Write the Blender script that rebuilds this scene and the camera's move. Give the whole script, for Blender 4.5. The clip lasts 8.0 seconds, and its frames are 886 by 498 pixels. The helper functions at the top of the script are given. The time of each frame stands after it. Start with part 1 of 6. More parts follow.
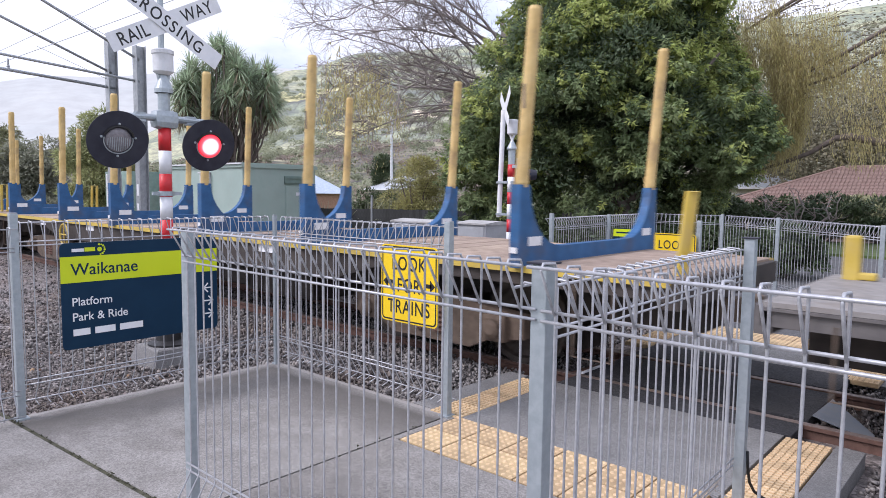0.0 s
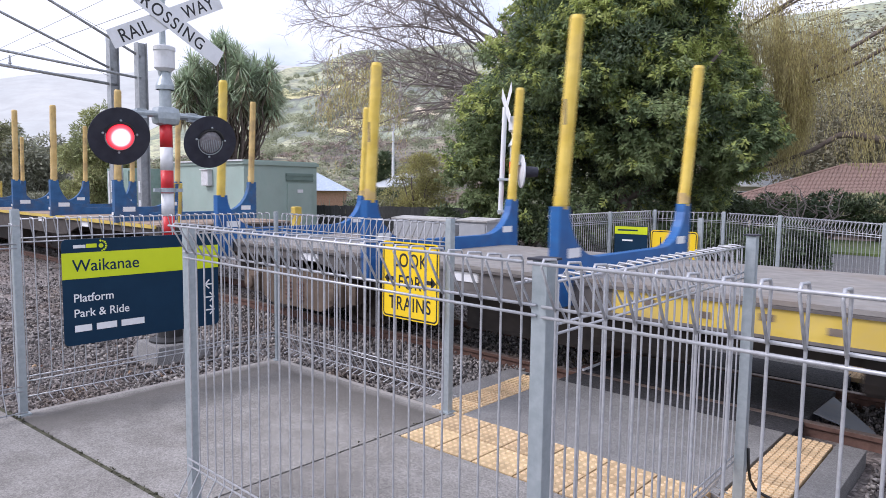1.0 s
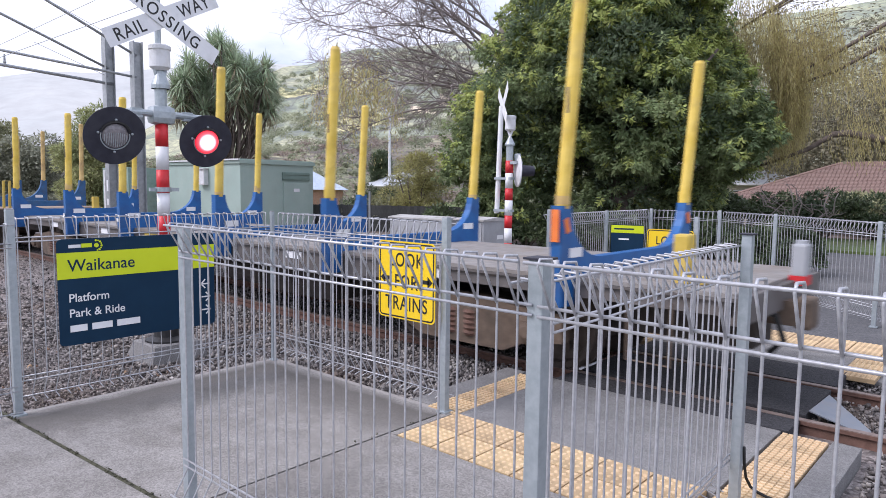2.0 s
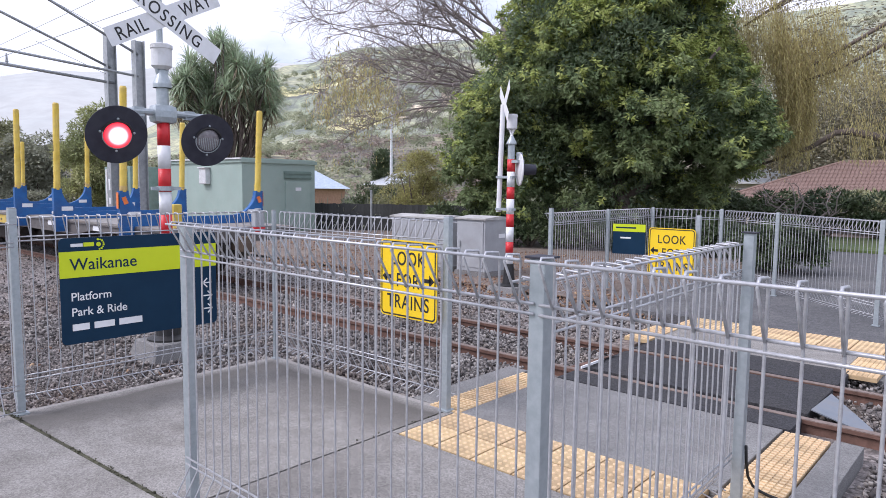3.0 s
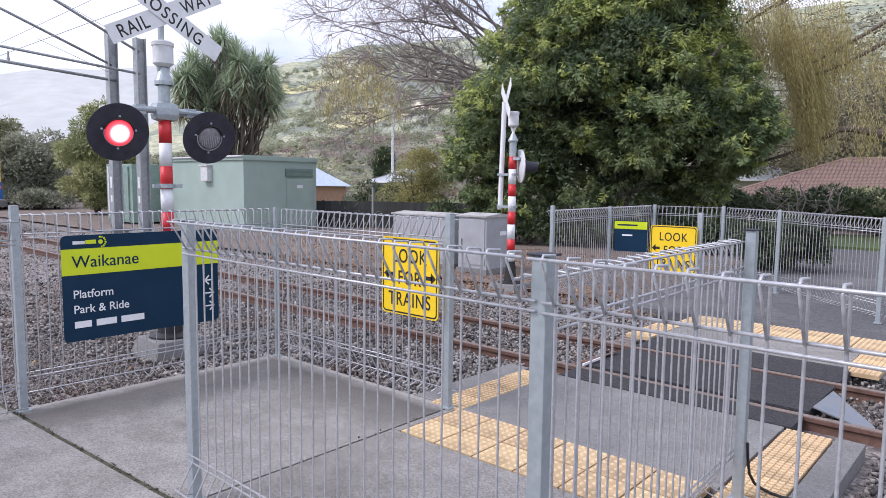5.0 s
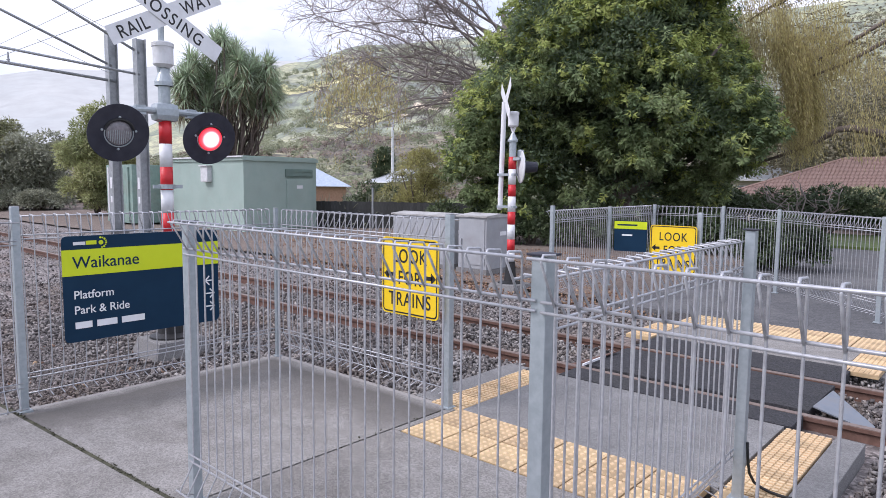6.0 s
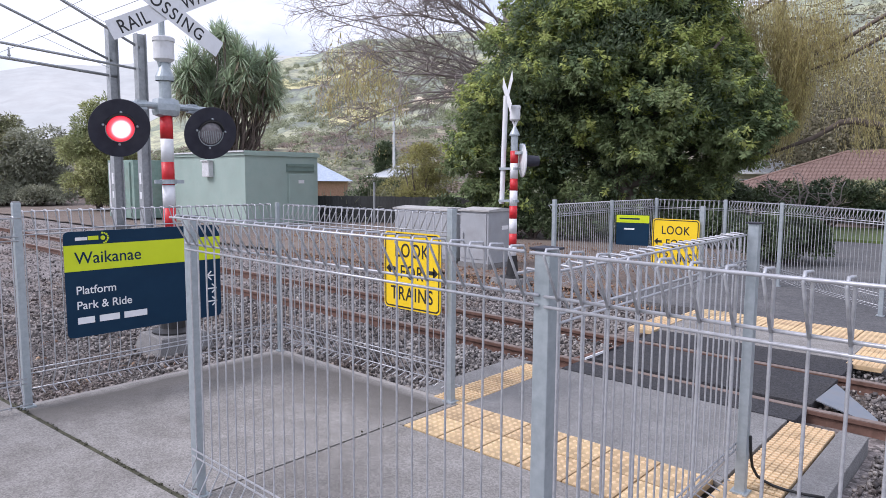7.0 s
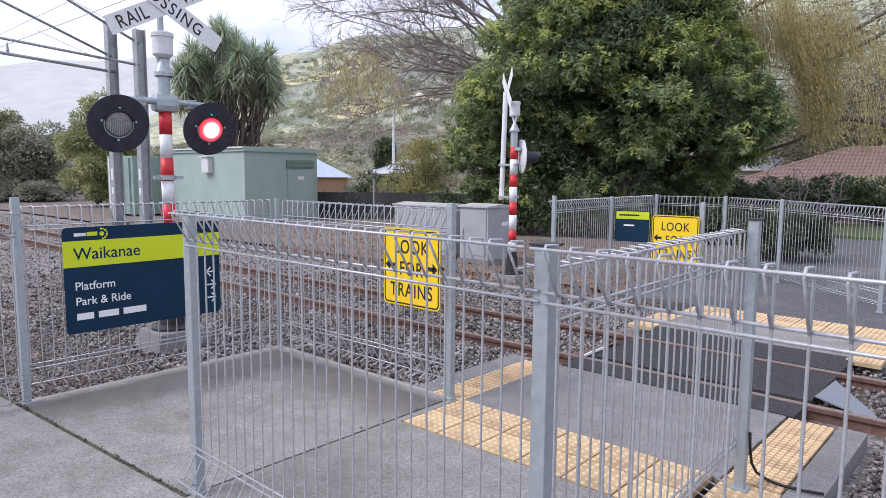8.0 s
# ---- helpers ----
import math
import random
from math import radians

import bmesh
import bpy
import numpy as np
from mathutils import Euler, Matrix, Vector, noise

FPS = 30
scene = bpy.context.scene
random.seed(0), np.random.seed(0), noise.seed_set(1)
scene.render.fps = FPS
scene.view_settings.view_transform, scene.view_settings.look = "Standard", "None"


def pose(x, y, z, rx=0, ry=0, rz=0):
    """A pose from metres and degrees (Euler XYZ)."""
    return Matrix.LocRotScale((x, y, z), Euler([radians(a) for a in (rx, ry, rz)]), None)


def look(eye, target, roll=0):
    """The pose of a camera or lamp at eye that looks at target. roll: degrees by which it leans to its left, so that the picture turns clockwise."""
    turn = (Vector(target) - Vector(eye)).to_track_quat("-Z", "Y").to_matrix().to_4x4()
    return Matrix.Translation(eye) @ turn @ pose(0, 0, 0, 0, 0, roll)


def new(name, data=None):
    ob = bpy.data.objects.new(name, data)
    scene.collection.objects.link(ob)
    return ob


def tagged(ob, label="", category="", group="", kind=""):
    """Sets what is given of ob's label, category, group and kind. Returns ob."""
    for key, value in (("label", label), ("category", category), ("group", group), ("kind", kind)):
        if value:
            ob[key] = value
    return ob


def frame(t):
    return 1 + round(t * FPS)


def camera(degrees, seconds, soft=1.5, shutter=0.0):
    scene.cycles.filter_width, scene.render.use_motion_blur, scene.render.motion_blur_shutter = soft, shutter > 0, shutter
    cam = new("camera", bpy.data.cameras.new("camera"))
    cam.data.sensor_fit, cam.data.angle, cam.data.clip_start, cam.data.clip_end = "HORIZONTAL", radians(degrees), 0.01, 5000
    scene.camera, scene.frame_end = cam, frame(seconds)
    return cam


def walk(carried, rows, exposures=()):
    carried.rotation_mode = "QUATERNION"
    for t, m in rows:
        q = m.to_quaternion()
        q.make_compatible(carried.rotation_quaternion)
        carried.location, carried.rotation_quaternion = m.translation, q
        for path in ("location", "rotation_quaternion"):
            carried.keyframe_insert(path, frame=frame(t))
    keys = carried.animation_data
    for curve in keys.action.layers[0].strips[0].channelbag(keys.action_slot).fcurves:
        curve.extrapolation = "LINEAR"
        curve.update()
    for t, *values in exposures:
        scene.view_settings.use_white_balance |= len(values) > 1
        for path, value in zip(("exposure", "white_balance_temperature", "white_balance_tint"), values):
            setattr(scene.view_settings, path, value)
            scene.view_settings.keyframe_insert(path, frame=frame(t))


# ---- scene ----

# camera and its walk
cam = camera(67.2, 8.0, soft=0.6, shutter=0.15)
PATH = [
    (0.0, pose(-0.003, 0.003, 1.683, 85.019, -0.694, 41.664)),
    (0.5, pose(-0.001, 0.001, 1.684, 84.844, -0.815, 41.713)),
    (1.0, pose(-0.001, 0.004, 1.679, 84.789, -0.761, 41.790)),
    (1.5, pose(-0.001, 0.007, 1.681, 84.746, -0.736, 41.475)),
    (3.0, pose(-0.001, 0.008, 1.681, 84.596, -0.670, 41.645)),
    (3.5, pose(-0.001, 0.007, 1.681, 84.527, -0.703, 41.635)),
    (4.0, pose(-0.002, 0.008, 1.679, 84.458, -0.685, 41.582)),
    (4.5, pose(-0.003, 0.008, 1.680, 84.365, -0.690, 41.753)),
    (6.0, pose(0.002, 0.002, 1.681, 84.392, -0.564, 41.756)),
    (6.5, pose(-0.000, 0.000, 1.680, 84.241, -0.485, 41.965)),
    (7.0, pose(-0.005, 0.006, 1.680, 83.908, -0.377, 41.885)),
    (7.5, pose(-0.007, 0.013, 1.677, 83.811, -0.462, 42.101)),
    (8.0, pose(-0.009, 0.012, 1.678, 83.592, -0.425, 41.860)),
]

walk(cam, PATH, exposures=[(0.0, 0.43, 5960, 20), (4.0, 0.41, 5960, 20), (8.0, 0.35, 5960, 20)])

# world, sun, exposure
SUN_EL, SUN_AZ = radians(46), radians(211)
world = bpy.data.worlds.new("sky")
scene.world = world
world.use_nodes = True
wt = world.node_tree
wt.nodes.clear()
sky = wt.nodes.new("ShaderNodeTexSky")
sky.sky_type, sky.sun_disc = "NISHITA", False
sky.sun_elevation, sky.sun_rotation = SUN_EL, SUN_AZ
sky.dust_density = 2.0
bg_sky = wt.nodes.new("ShaderNodeBackground")
bg_sky.inputs[1].default_value = 0.13
bg_cloud = wt.nodes.new("ShaderNodeBackground")
tc = wt.nodes.new("ShaderNodeTexCoord")
mp = wt.nodes.new("ShaderNodeMapping")
mp.inputs["Scale"].default_value = (1.0, 1.0, 2.6)
nz = wt.nodes.new("ShaderNodeTexNoise")
nz.inputs["Scale"].default_value, nz.inputs["Detail"].default_value = 2.2, 7.0
nz.inputs["Roughness"].default_value = 0.55
cr = wt.nodes.new("ShaderNodeValToRGB")
cr.color_ramp.elements[0].position, cr.color_ramp.elements[1].position = 0.26, 0.5
cr2 = wt.nodes.new("ShaderNodeValToRGB")
cr2.color_ramp.elements[0].position, cr2.color_ramp.elements[1].position = 0.35, 0.62
cr2.color_ramp.elements[0].color, cr2.color_ramp.elements[1].color = (0.76, 0.80, 0.88, 1), (0.94, 0.97, 1.03, 1)
nz2 = wt.nodes.new("ShaderNodeTexNoise")
nz2.inputs["Scale"].default_value, nz2.inputs["Detail"].default_value = 3.4, 6.0
mx = wt.nodes.new("ShaderNodeMixShader")
wo = wt.nodes.new("ShaderNodeOutputWorld")
wt.links.new(sky.outputs[0], bg_sky.inputs[0])
wt.links.new(tc.outputs["Generated"], mp.inputs[0])
wt.links.new(mp.outputs[0], nz.inputs["Vector"])
wt.links.new(mp.outputs[0], nz2.inputs["Vector"])
wt.links.new(nz.outputs[0], cr.inputs[0])
wt.links.new(nz2.outputs[0], cr2.inputs[0])
wt.links.new(cr2.outputs[0], bg_cloud.inputs[0])
bg_cloud.inputs[1].default_value = 1.0
wt.links.new(cr.outputs[0], mx.inputs[0])
wt.links.new(bg_sky.outputs[0], mx.inputs[1])
wt.links.new(bg_cloud.outputs[0], mx.inputs[2])
wt.links.new(mx.outputs[0], wo.inputs[0])

sun_data = bpy.data.lights.new("sun", "SUN")
sun_data.energy, sun_data.angle, sun_data.color = 1.8, radians(26), (1.0, 0.95, 0.89)
sun = new("sun", sun_data)
sun.matrix_world = look((-17, -28, 34), (0, 0, 0))

# ---------- materials ----------


def mat(name, c1, c2=None, scale=8.0, rough=0.7, metal=0.0, bump=0.0, bump_scale=60.0, grime=None, grime_amount=0.0, grime_scale=1.5, island=0.0, spec=0.5, per_object=0.0, speck=0.0, speck_scale=120.0):
    """A surface with two colours of grain, larger stains, relief, and variation from piece to piece."""
    m = bpy.data.materials.new(name)
    m.use_nodes = True
    t = m.node_tree
    n, l = t.nodes, t.links
    b = n["Principled BSDF"]
    b.inputs["Roughness"].default_value, b.inputs["Metallic"].default_value = rough, metal
    b.inputs["Specular IOR Level"].default_value = spec
    co = n.new("ShaderNodeTexCoord")
    a = n.new("ShaderNodeTexNoise")
    a.inputs["Scale"].default_value, a.inputs["Detail"].default_value, a.inputs["Roughness"].default_value = scale, 6.0, 0.6
    l.new(co.outputs["Object"], a.inputs["Vector"])
    r = n.new("ShaderNodeValToRGB")
    r.color_ramp.elements[0].position, r.color_ramp.elements[1].position = 0.35, 0.65
    r.color_ramp.elements[0].color, r.color_ramp.elements[1].color = (*c1, 1), (*(c2 or c1), 1)
    l.new(a.outputs[0], r.inputs[0])
    col = r.outputs[0]
    if grime:
        g = n.new("ShaderNodeTexNoise")
        g.inputs["Scale"].default_value, g.inputs["Detail"].default_value = grime_scale, 8.0
        g.inputs["Roughness"].default_value = 0.65
        l.new(co.outputs["Object"], g.inputs["Vector"])
        gr = n.new("ShaderNodeMapRange")
        gr.inputs["From Min"].default_value, gr.inputs["From Max"].default_value = 0.48, 0.68
        gr.inputs["To Max"].default_value = grime_amount
        l.new(g.outputs[0], gr.inputs[0])
        x = n.new("ShaderNodeMixRGB")
        x.inputs[2].default_value = (*grime, 1)
        l.new(gr.outputs[0], x.inputs[0])
        l.new(col, x.inputs[1])
        col = x.outputs[0]
    if speck:
        vo = n.new("ShaderNodeTexVoronoi")
        vo.inputs["Scale"].default_value = speck_scale
        l.new(co.outputs["Object"], vo.inputs["Vector"])
        sp = n.new("ShaderNodeSeparateColor")
        l.new(vo.outputs["Color"], sp.inputs[0])
        sr = n.new("ShaderNodeMapRange")
        sr.inputs["To Min"].default_value, sr.inputs["To Max"].default_value = 1 - speck, 1 + speck
        l.new(sp.outputs[0], sr.inputs[0])
        sh = n.new("ShaderNodeHueSaturation")
        l.new(sr.outputs[0], sh.inputs["Value"])
        l.new(col, sh.inputs["Color"])
        col = sh.outputs[0]
    if island or per_object:
        if island:
            src = n.new("ShaderNodeNewGeometry").outputs["Random Per Island"]
        else:
            src = n.new("ShaderNodeObjectInfo").outputs["Random"]
        v = n.new("ShaderNodeMapRange")
        k = island or per_object
        v.inputs["To Min"].default_value, v.inputs["To Max"].default_value = 1 - k, 1 + k
        l.new(src, v.inputs[0])
        h = n.new("ShaderNodeHueSaturation")
        l.new(v.outputs[0], h.inputs["Value"])
        hv = n.new("ShaderNodeMapRange")
        hv.inputs["To Min"].default_value, hv.inputs["To Max"].default_value = 0.5 - k * 0.03, 0.5 + k * 0.03
        l.new(src, hv.inputs[0])
        l.new(hv.outputs[0], h.inputs["Hue"])
        l.new(col, h.inputs["Color"])
        col = h.outputs[0]
    l.new(col, b.inputs["Base Color"])
    if bump:
        q = n.new("ShaderNodeTexNoise")
        q.inputs["Scale"].default_value, q.inputs["Detail"].default_value = bump_scale, 5.0
        l.new(co.outputs["Object"], q.inputs["Vector"])
        u = n.new("ShaderNodeBump")
        u.inputs["Strength"].default_value, u.inputs["Distance"].default_value = bump, 0.01
        l.new(q.outputs[0], u.inputs["Height"])
        l.new(u.outputs[0], b.inputs["Normal"])
    return m


def leaf_mat(name, c1, c2, scale=1.2, trans=0.35, island=0.35, rough=0.5, spec=0.35):
    m = mat(name, c1, c2, scale=scale, rough=rough, island=island, spec=spec)
    t = m.node_tree
    b, o = t.nodes["Principled BSDF"], t.nodes["Material Output"]
    tr = t.nodes.new("ShaderNodeBsdfTranslucent")
    t.links.new(b.inputs["Base Color"].links[0].from_socket, tr.inputs[0])
    x = t.nodes.new("ShaderNodeMixShader")
    x.inputs[0].default_value = trans
    t.links.new(b.outputs[0], x.inputs[1])
    t.links.new(tr.outputs[0], x.inputs[2])
    t.links.new(x.outputs[0], o.inputs[0])
    return m


CONCRETE = mat("concrete", (0.212, 0.201, 0.186), (0.282, 0.269, 0.252), 5, 0.9, bump=0.35, bump_scale=190, grime=(0.13, 0.118, 0.105), grime_amount=0.6, grime_scale=0.8, speck=0.27, speck_scale=115)
CONCRETE_OLD = mat("old concrete", (0.175, 0.172, 0.168), (0.235, 0.232, 0.225), 3, 0.9, bump=0.5, bump_scale=160, grime=(0.13, 0.125, 0.12), grime_amount=0.45, grime_scale=1.3, speck=0.24, speck_scale=130)
ASPHALT = mat("asphalt", (0.026, 0.026, 0.030), (0.046, 0.046, 0.050), 60, 0.9, bump=0.8, bump_scale=120, grime=(0.05, 0.048, 0.046), grime_amount=0.5, grime_scale=1.6, speck=0.45, speck_scale=80)
PATH_GREY = mat("path asphalt", (0.078, 0.078, 0.081), (0.115, 0.115, 0.118), 12, 0.8, bump=0.4, bump_scale=120, grime=(0.20, 0.195, 0.19), grime_amount=0.6, grime_scale=0.7, speck=0.3, speck_scale=60)
MOSS = mat("mossy joint filler", (0.045, 0.045, 0.030), (0.085, 0.085, 0.05), 14, 0.95, bump=0.5)


def edged(m, x0, y1):
    """Weathering of a cast slab: a trowelled pale rim and an uneven dirty band inside it, along the sides x0 and y1."""
    t = m.node_tree
    n, l = t.nodes, t.links
    b = n["Principled BSDF"]
    src = b.inputs["Base Color"].links[0].from_socket

    def math_node(op, a, c):
        q = n.new("ShaderNodeMath")
        q.operation = op
        for i, v in enumerate((a, c)):
            if isinstance(v, (int, float)):
                q.inputs[i].default_value = v
            else:
                l.new(v, q.inputs[i])
        return q.outputs[0]

    co, xyz, nz_ = n.new("ShaderNodeTexCoord"), n.new("ShaderNodeSeparateXYZ"), n.new("ShaderNodeTexNoise")
    l.new(co.outputs["Object"], xyz.inputs[0])
    l.new(co.outputs["Object"], nz_.inputs["Vector"])
    nz_.inputs["Scale"].default_value, nz_.inputs["Detail"].default_value = 2.6, 8.0
    d = math_node("MINIMUM", math_node("SUBTRACT", xyz.outputs[0], x0), math_node("SUBTRACT", y1, xyz.outputs[1]))
    wob = math_node("MULTIPLY", math_node("SUBTRACT", nz_.outputs[0], 0.5), 1.5)
    band = n.new("ShaderNodeValToRGB")
    el = band.color_ramp.elements
    el[0].position, el[0].color = 0.06, (0, 0, 0, 1)
    el[1].position, el[1].color = 0.85, (0, 0, 0, 1)
    for p, v in ((0.16, 0.92), (0.45, 0.62)):
        el.new(p).color = (v, v, v, 1)
    l.new(math_node("ADD", d, math_node("MULTIPLY", wob, math_node("MINIMUM", d, 0.6))), band.inputs[0])
    x = n.new("ShaderNodeMixRGB")
    l.new(band.outputs[0], x.inputs[0])
    l.new(src, x.inputs[1])
    x.inputs[2].default_value = (0.10, 0.092, 0.082, 1)
    rim = n.new("ShaderNodeMapRange")
    rim.inputs["From Min"].default_value, rim.inputs["From Max"].default_value = 0.055, 0.045
    rim.inputs["To Max"].default_value = 0.6
    l.new(math_node("ADD", d, math_node("MULTIPLY", wob, 0.015)), rim.inputs[0])
    y = n.new("ShaderNodeMixRGB")
    l.new(rim.outputs[0], y.inputs[0])
    l.new(x.outputs[0], y.inputs[1])
    y.inputs[2].default_value = (0.36, 0.34, 0.315, 1)
    l.new(y.outputs[0], b.inputs["Base Color"])
    return m


CONCRETE_EDGED = edged(mat("concrete with dirty margin", (0.212, 0.201, 0.186), (0.282, 0.269, 0.252), 5, 0.9, bump=0.35, bump_scale=190, grime=(0.14, 0.127, 0.115), grime_amount=0.5, grime_scale=1.0, speck=0.27, speck_scale=115), -5.46, 3.72)
TACTILE_DIRT = mat("dirty paver base", (0.44, 0.315, 0.17), (0.60, 0.44, 0.25), 16, 0.9, grime=(0.2, 0.15, 0.09), grime_amount=0.7, grime_scale=4, per_object=0.12)
GALV = mat("galvanised steel", (0.34, 0.385, 0.405), (0.42, 0.465, 0.485), 30, 0.45, metal=0.45, bump=0.04, grime=(0.34, 0.37, 0.385), grime_amount=0.4, grime_scale=5)
WIRE = mat("galvanised wire", (0.40, 0.405, 0.425), (0.54, 0.55, 0.57), 40, 0.45, metal=0.5, grime=(0.33, 0.33, 0.33), grime_amount=0.5, grime_scale=5)
STEEL = mat("mast steel", (0.34, 0.36, 0.37), (0.44, 0.46, 0.47), 8, 0.5, metal=0.5, grime=(0.2, 0.2, 0.2), grime_amount=0.5)
TACTILE = mat("yellow tactile paver", (0.62, 0.445, 0.255), (0.75, 0.565, 0.35), 22, 0.85, bump=0.2, bump_scale=150, grime=(0.36, 0.27, 0.15), grime_amount=0.6, grime_scale=3, per_object=0.08)
SIGN_YELLOW = mat("yellow sign sheeting", (0.83, 0.56, 0.005), (0.86, 0.60, 0.01), 5, 0.4, grime=(0.7, 0.47, 0.03), grime_amount=0.3)
BLACK = mat("black paint", (0.012, 0.012, 0.013), (0.02, 0.02, 0.02), 10, 0.5)
BLACK_DISC = mat("matt black disc", (0.020, 0.021, 0.033), (0.034, 0.035, 0.052), 9, 0.65, grime=(0.05, 0.05, 0.06), grime_amount=0.4, grime_scale=5)
NAVY = mat("navy sign paint", (0.004, 0.026, 0.058), (0.006, 0.032, 0.068), 4, 0.6, spec=0.2)
LIME = mat("lime sign paint", (0.56, 0.66, 0.0), (0.60, 0.70, 0.005), 4, 0.4)
WHITE = mat("white paint", (0.74, 0.75, 0.76), (0.80, 0.81, 0.82), 8, 0.5, grime=(0.55, 0.55, 0.54), grime_amount=0.4, grime_scale=5)
RED = mat("red band paint", (0.56, 0.014, 0.02), (0.64, 0.03, 0.035), 8, 0.45, grime=(0.4, 0.06, 0.05), grime_amount=0.4, grime_scale=6)
RUST = mat("rusty rail", (0.115, 0.063, 0.046), (0.18, 0.10, 0.075), 14, 0.85, bump=0.3, bump_scale=70, grime=(0.08, 0.045, 0.03), grime_amount=0.6, grime_scale=3)
RAILTOP = mat("worn rail head", (0.19, 0.14, 0.12), (0.28, 0.22, 0.19), 20, 0.5, metal=0.3)
SLEEPER = mat("weathered timber sleeper", (0.12, 0.095, 0.075), (0.18, 0.15, 0.125), 12, 0.9, bump=0.5, bump_scale=30, per_object=0.2)
STONE = mat("ballast stone", (0.132, 0.121, 0.115), (0.280, 0.260, 0.246), 3, 0.9, island=0.8, grime=(0.17, 0.118, 0.088), grime_amount=0.75, grime_scale=0.9)
TWIGS = mat("dry leaf and twig litter", (0.20, 0.118, 0.075), (0.33, 0.215, 0.145), 6, 0.95, island=0.5)
BALLAST = mat("packed ballast", (0.125, 0.11, 0.103), (0.29, 0.262, 0.25), 34, 0.95, bump=1.0, bump_scale=30, grime=(0.15, 0.10, 0.075), grime_amount=0.6, grime_scale=0.5, speck=0.6, speck_scale=26)
LITTER = mat("leaf litter ground", (0.115, 0.085, 0.068), (0.23, 0.185, 0.155), 18, 0.95, bump=0.8, bump_scale=26, grime=(0.24, 0.2, 0.16), grime_amount=0.5, grime_scale=0.6)
GRASS = mat("mown grass", (0.07, 0.11, 0.03), (0.13, 0.17, 0.05), 6, 0.95, bump=0.8, bump_scale=40, grime=(0.16, 0.15, 0.07), grime_amount=0.5, grime_scale=0.4)
HUT_GREEN = mat("pale green painted steel", (0.33, 0.43, 0.38), (0.37, 0.46, 0.41), 3, 0.55, grime=(0.24, 0.31, 0.27), grime_amount=0.4, grime_scale=1.5)
HUT_DARK = mat("green fascia", (0.17, 0.24, 0.21), (0.2, 0.28, 0.24), 4, 0.6)
CONTAINER = mat("faded green container", (0.20, 0.30, 0.26), (0.26, 0.36, 0.31), 5, 0.6, grime=(0.2, 0.17, 0.13), grime_amount=0.4)
CABINET = mat("grey painted cabinet", (0.33, 0.345, 0.36), (0.38, 0.395, 0.41), 4, 0.5, grime=(0.27, 0.27, 0.27), grime_amount=0.5, grime_scale=3)
CABINET_LID = mat("weathered cabinet lid", (0.36, 0.355, 0.34), (0.47, 0.465, 0.45), 5, 0.65, grime=(0.22, 0.21, 0.19), grime_amount=0.7, grime_scale=4)
CABINET_TOP = mat("pale cabinet top", (0.62, 0.63, 0.64), (0.70, 0.71, 0.72), 6, 0.55, grime=(0.42, 0.41, 0.39), grime_amount=0.6, grime_scale=4)
BLUE = mat("blue bolster paint", (0.006, 0.085, 0.28), (0.012, 0.12, 0.35), 6, 0.5, grime=(0.035, 0.07, 0.17), grime_amount=0.6, grime_scale=2.5)
BLUE_OLD = mat("faded blue bolster paint", (0.014, 0.082, 0.205), (0.028, 0.118, 0.28), 6, 0.6, grime=(0.07, 0.08, 0.12), grime_amount=0.75, grime_scale=2.5)
STAKE = mat("yellow stanchion paint", (0.68, 0.48, 0.06), (0.78, 0.58, 0.12), 6, 0.5, grime=(0.40, 0.27, 0.10), grime_amount=0.6, grime_scale=2.2)
STAKE_OLD = mat("faded yellow stanchion paint", (0.54, 0.37, 0.13), (0.66, 0.48, 0.20), 6, 0.6, grime=(0.27, 0.19, 0.11), grime_amount=0.8, grime_scale=2.5)
DECK = mat("grey steel deck", (0.22, 0.207, 0.194), (0.30, 0.282, 0.264), 10, 0.7, metal=0.2, grime=(0.2, 0.15, 0.11), grime_amount=0.6)
TIMBER = mat("worn timber deck", (0.28, 0.21, 0.16), (0.40, 0.31, 0.24), 9, 0.9, bump=0.3, per_object=0.2, grime=(0.2, 0.15, 0.11), grime_amount=0.6)
SOLE = mat("dirty grey sole bar", (0.095, 0.088, 0.085), (0.145, 0.134, 0.128), 8, 0.7, grime=(0.07, 0.055, 0.045), grime_amount=0.7, grime_scale=2)
UNDER = mat("brake dust underframe", (0.045, 0.038, 0.034), (0.075, 0.062, 0.053), 8, 0.85, grime=(0.02, 0.018, 0.016), grime_amount=0.6)
BOGIE = mat("rusty brown bogie", (0.10, 0.072, 0.052), (0.15, 0.11, 0.08), 9, 0.85, grime=(0.05, 0.04, 0.03), grime_amount=0.7, grime_scale=3)
WHEEL = mat("wheel steel", (0.07, 0.055, 0.045), (0.12, 0.10, 0.085), 9, 0.6, metal=0.5)
YELLOW = mat("yellow edge paint", (0.52, 0.37, 0.05), (0.63, 0.47, 0.10), 6, 0.6, grime=(0.35, 0.25, 0.1), grime_amount=0.6, grime_scale=3)
ORANGE = mat("orange reflector", (0.75, 0.17, 0.03), (0.8, 0.22, 0.05), 8, 0.4)
LENS_OFF = mat("unlit lens glass", (0.18, 0.17, 0.18), (0.28, 0.26, 0.27), 30, 0.12, bump=0.4, bump_scale=40)
RUBBER = mat("black rubber cable", (0.012, 0.012, 0.012), None, 8, 0.6)
BARK = mat("grey brown bark", (0.10, 0.08, 0.065), (0.17, 0.14, 0.12), 7, 0.95, bump=0.6, bump_scale=20)
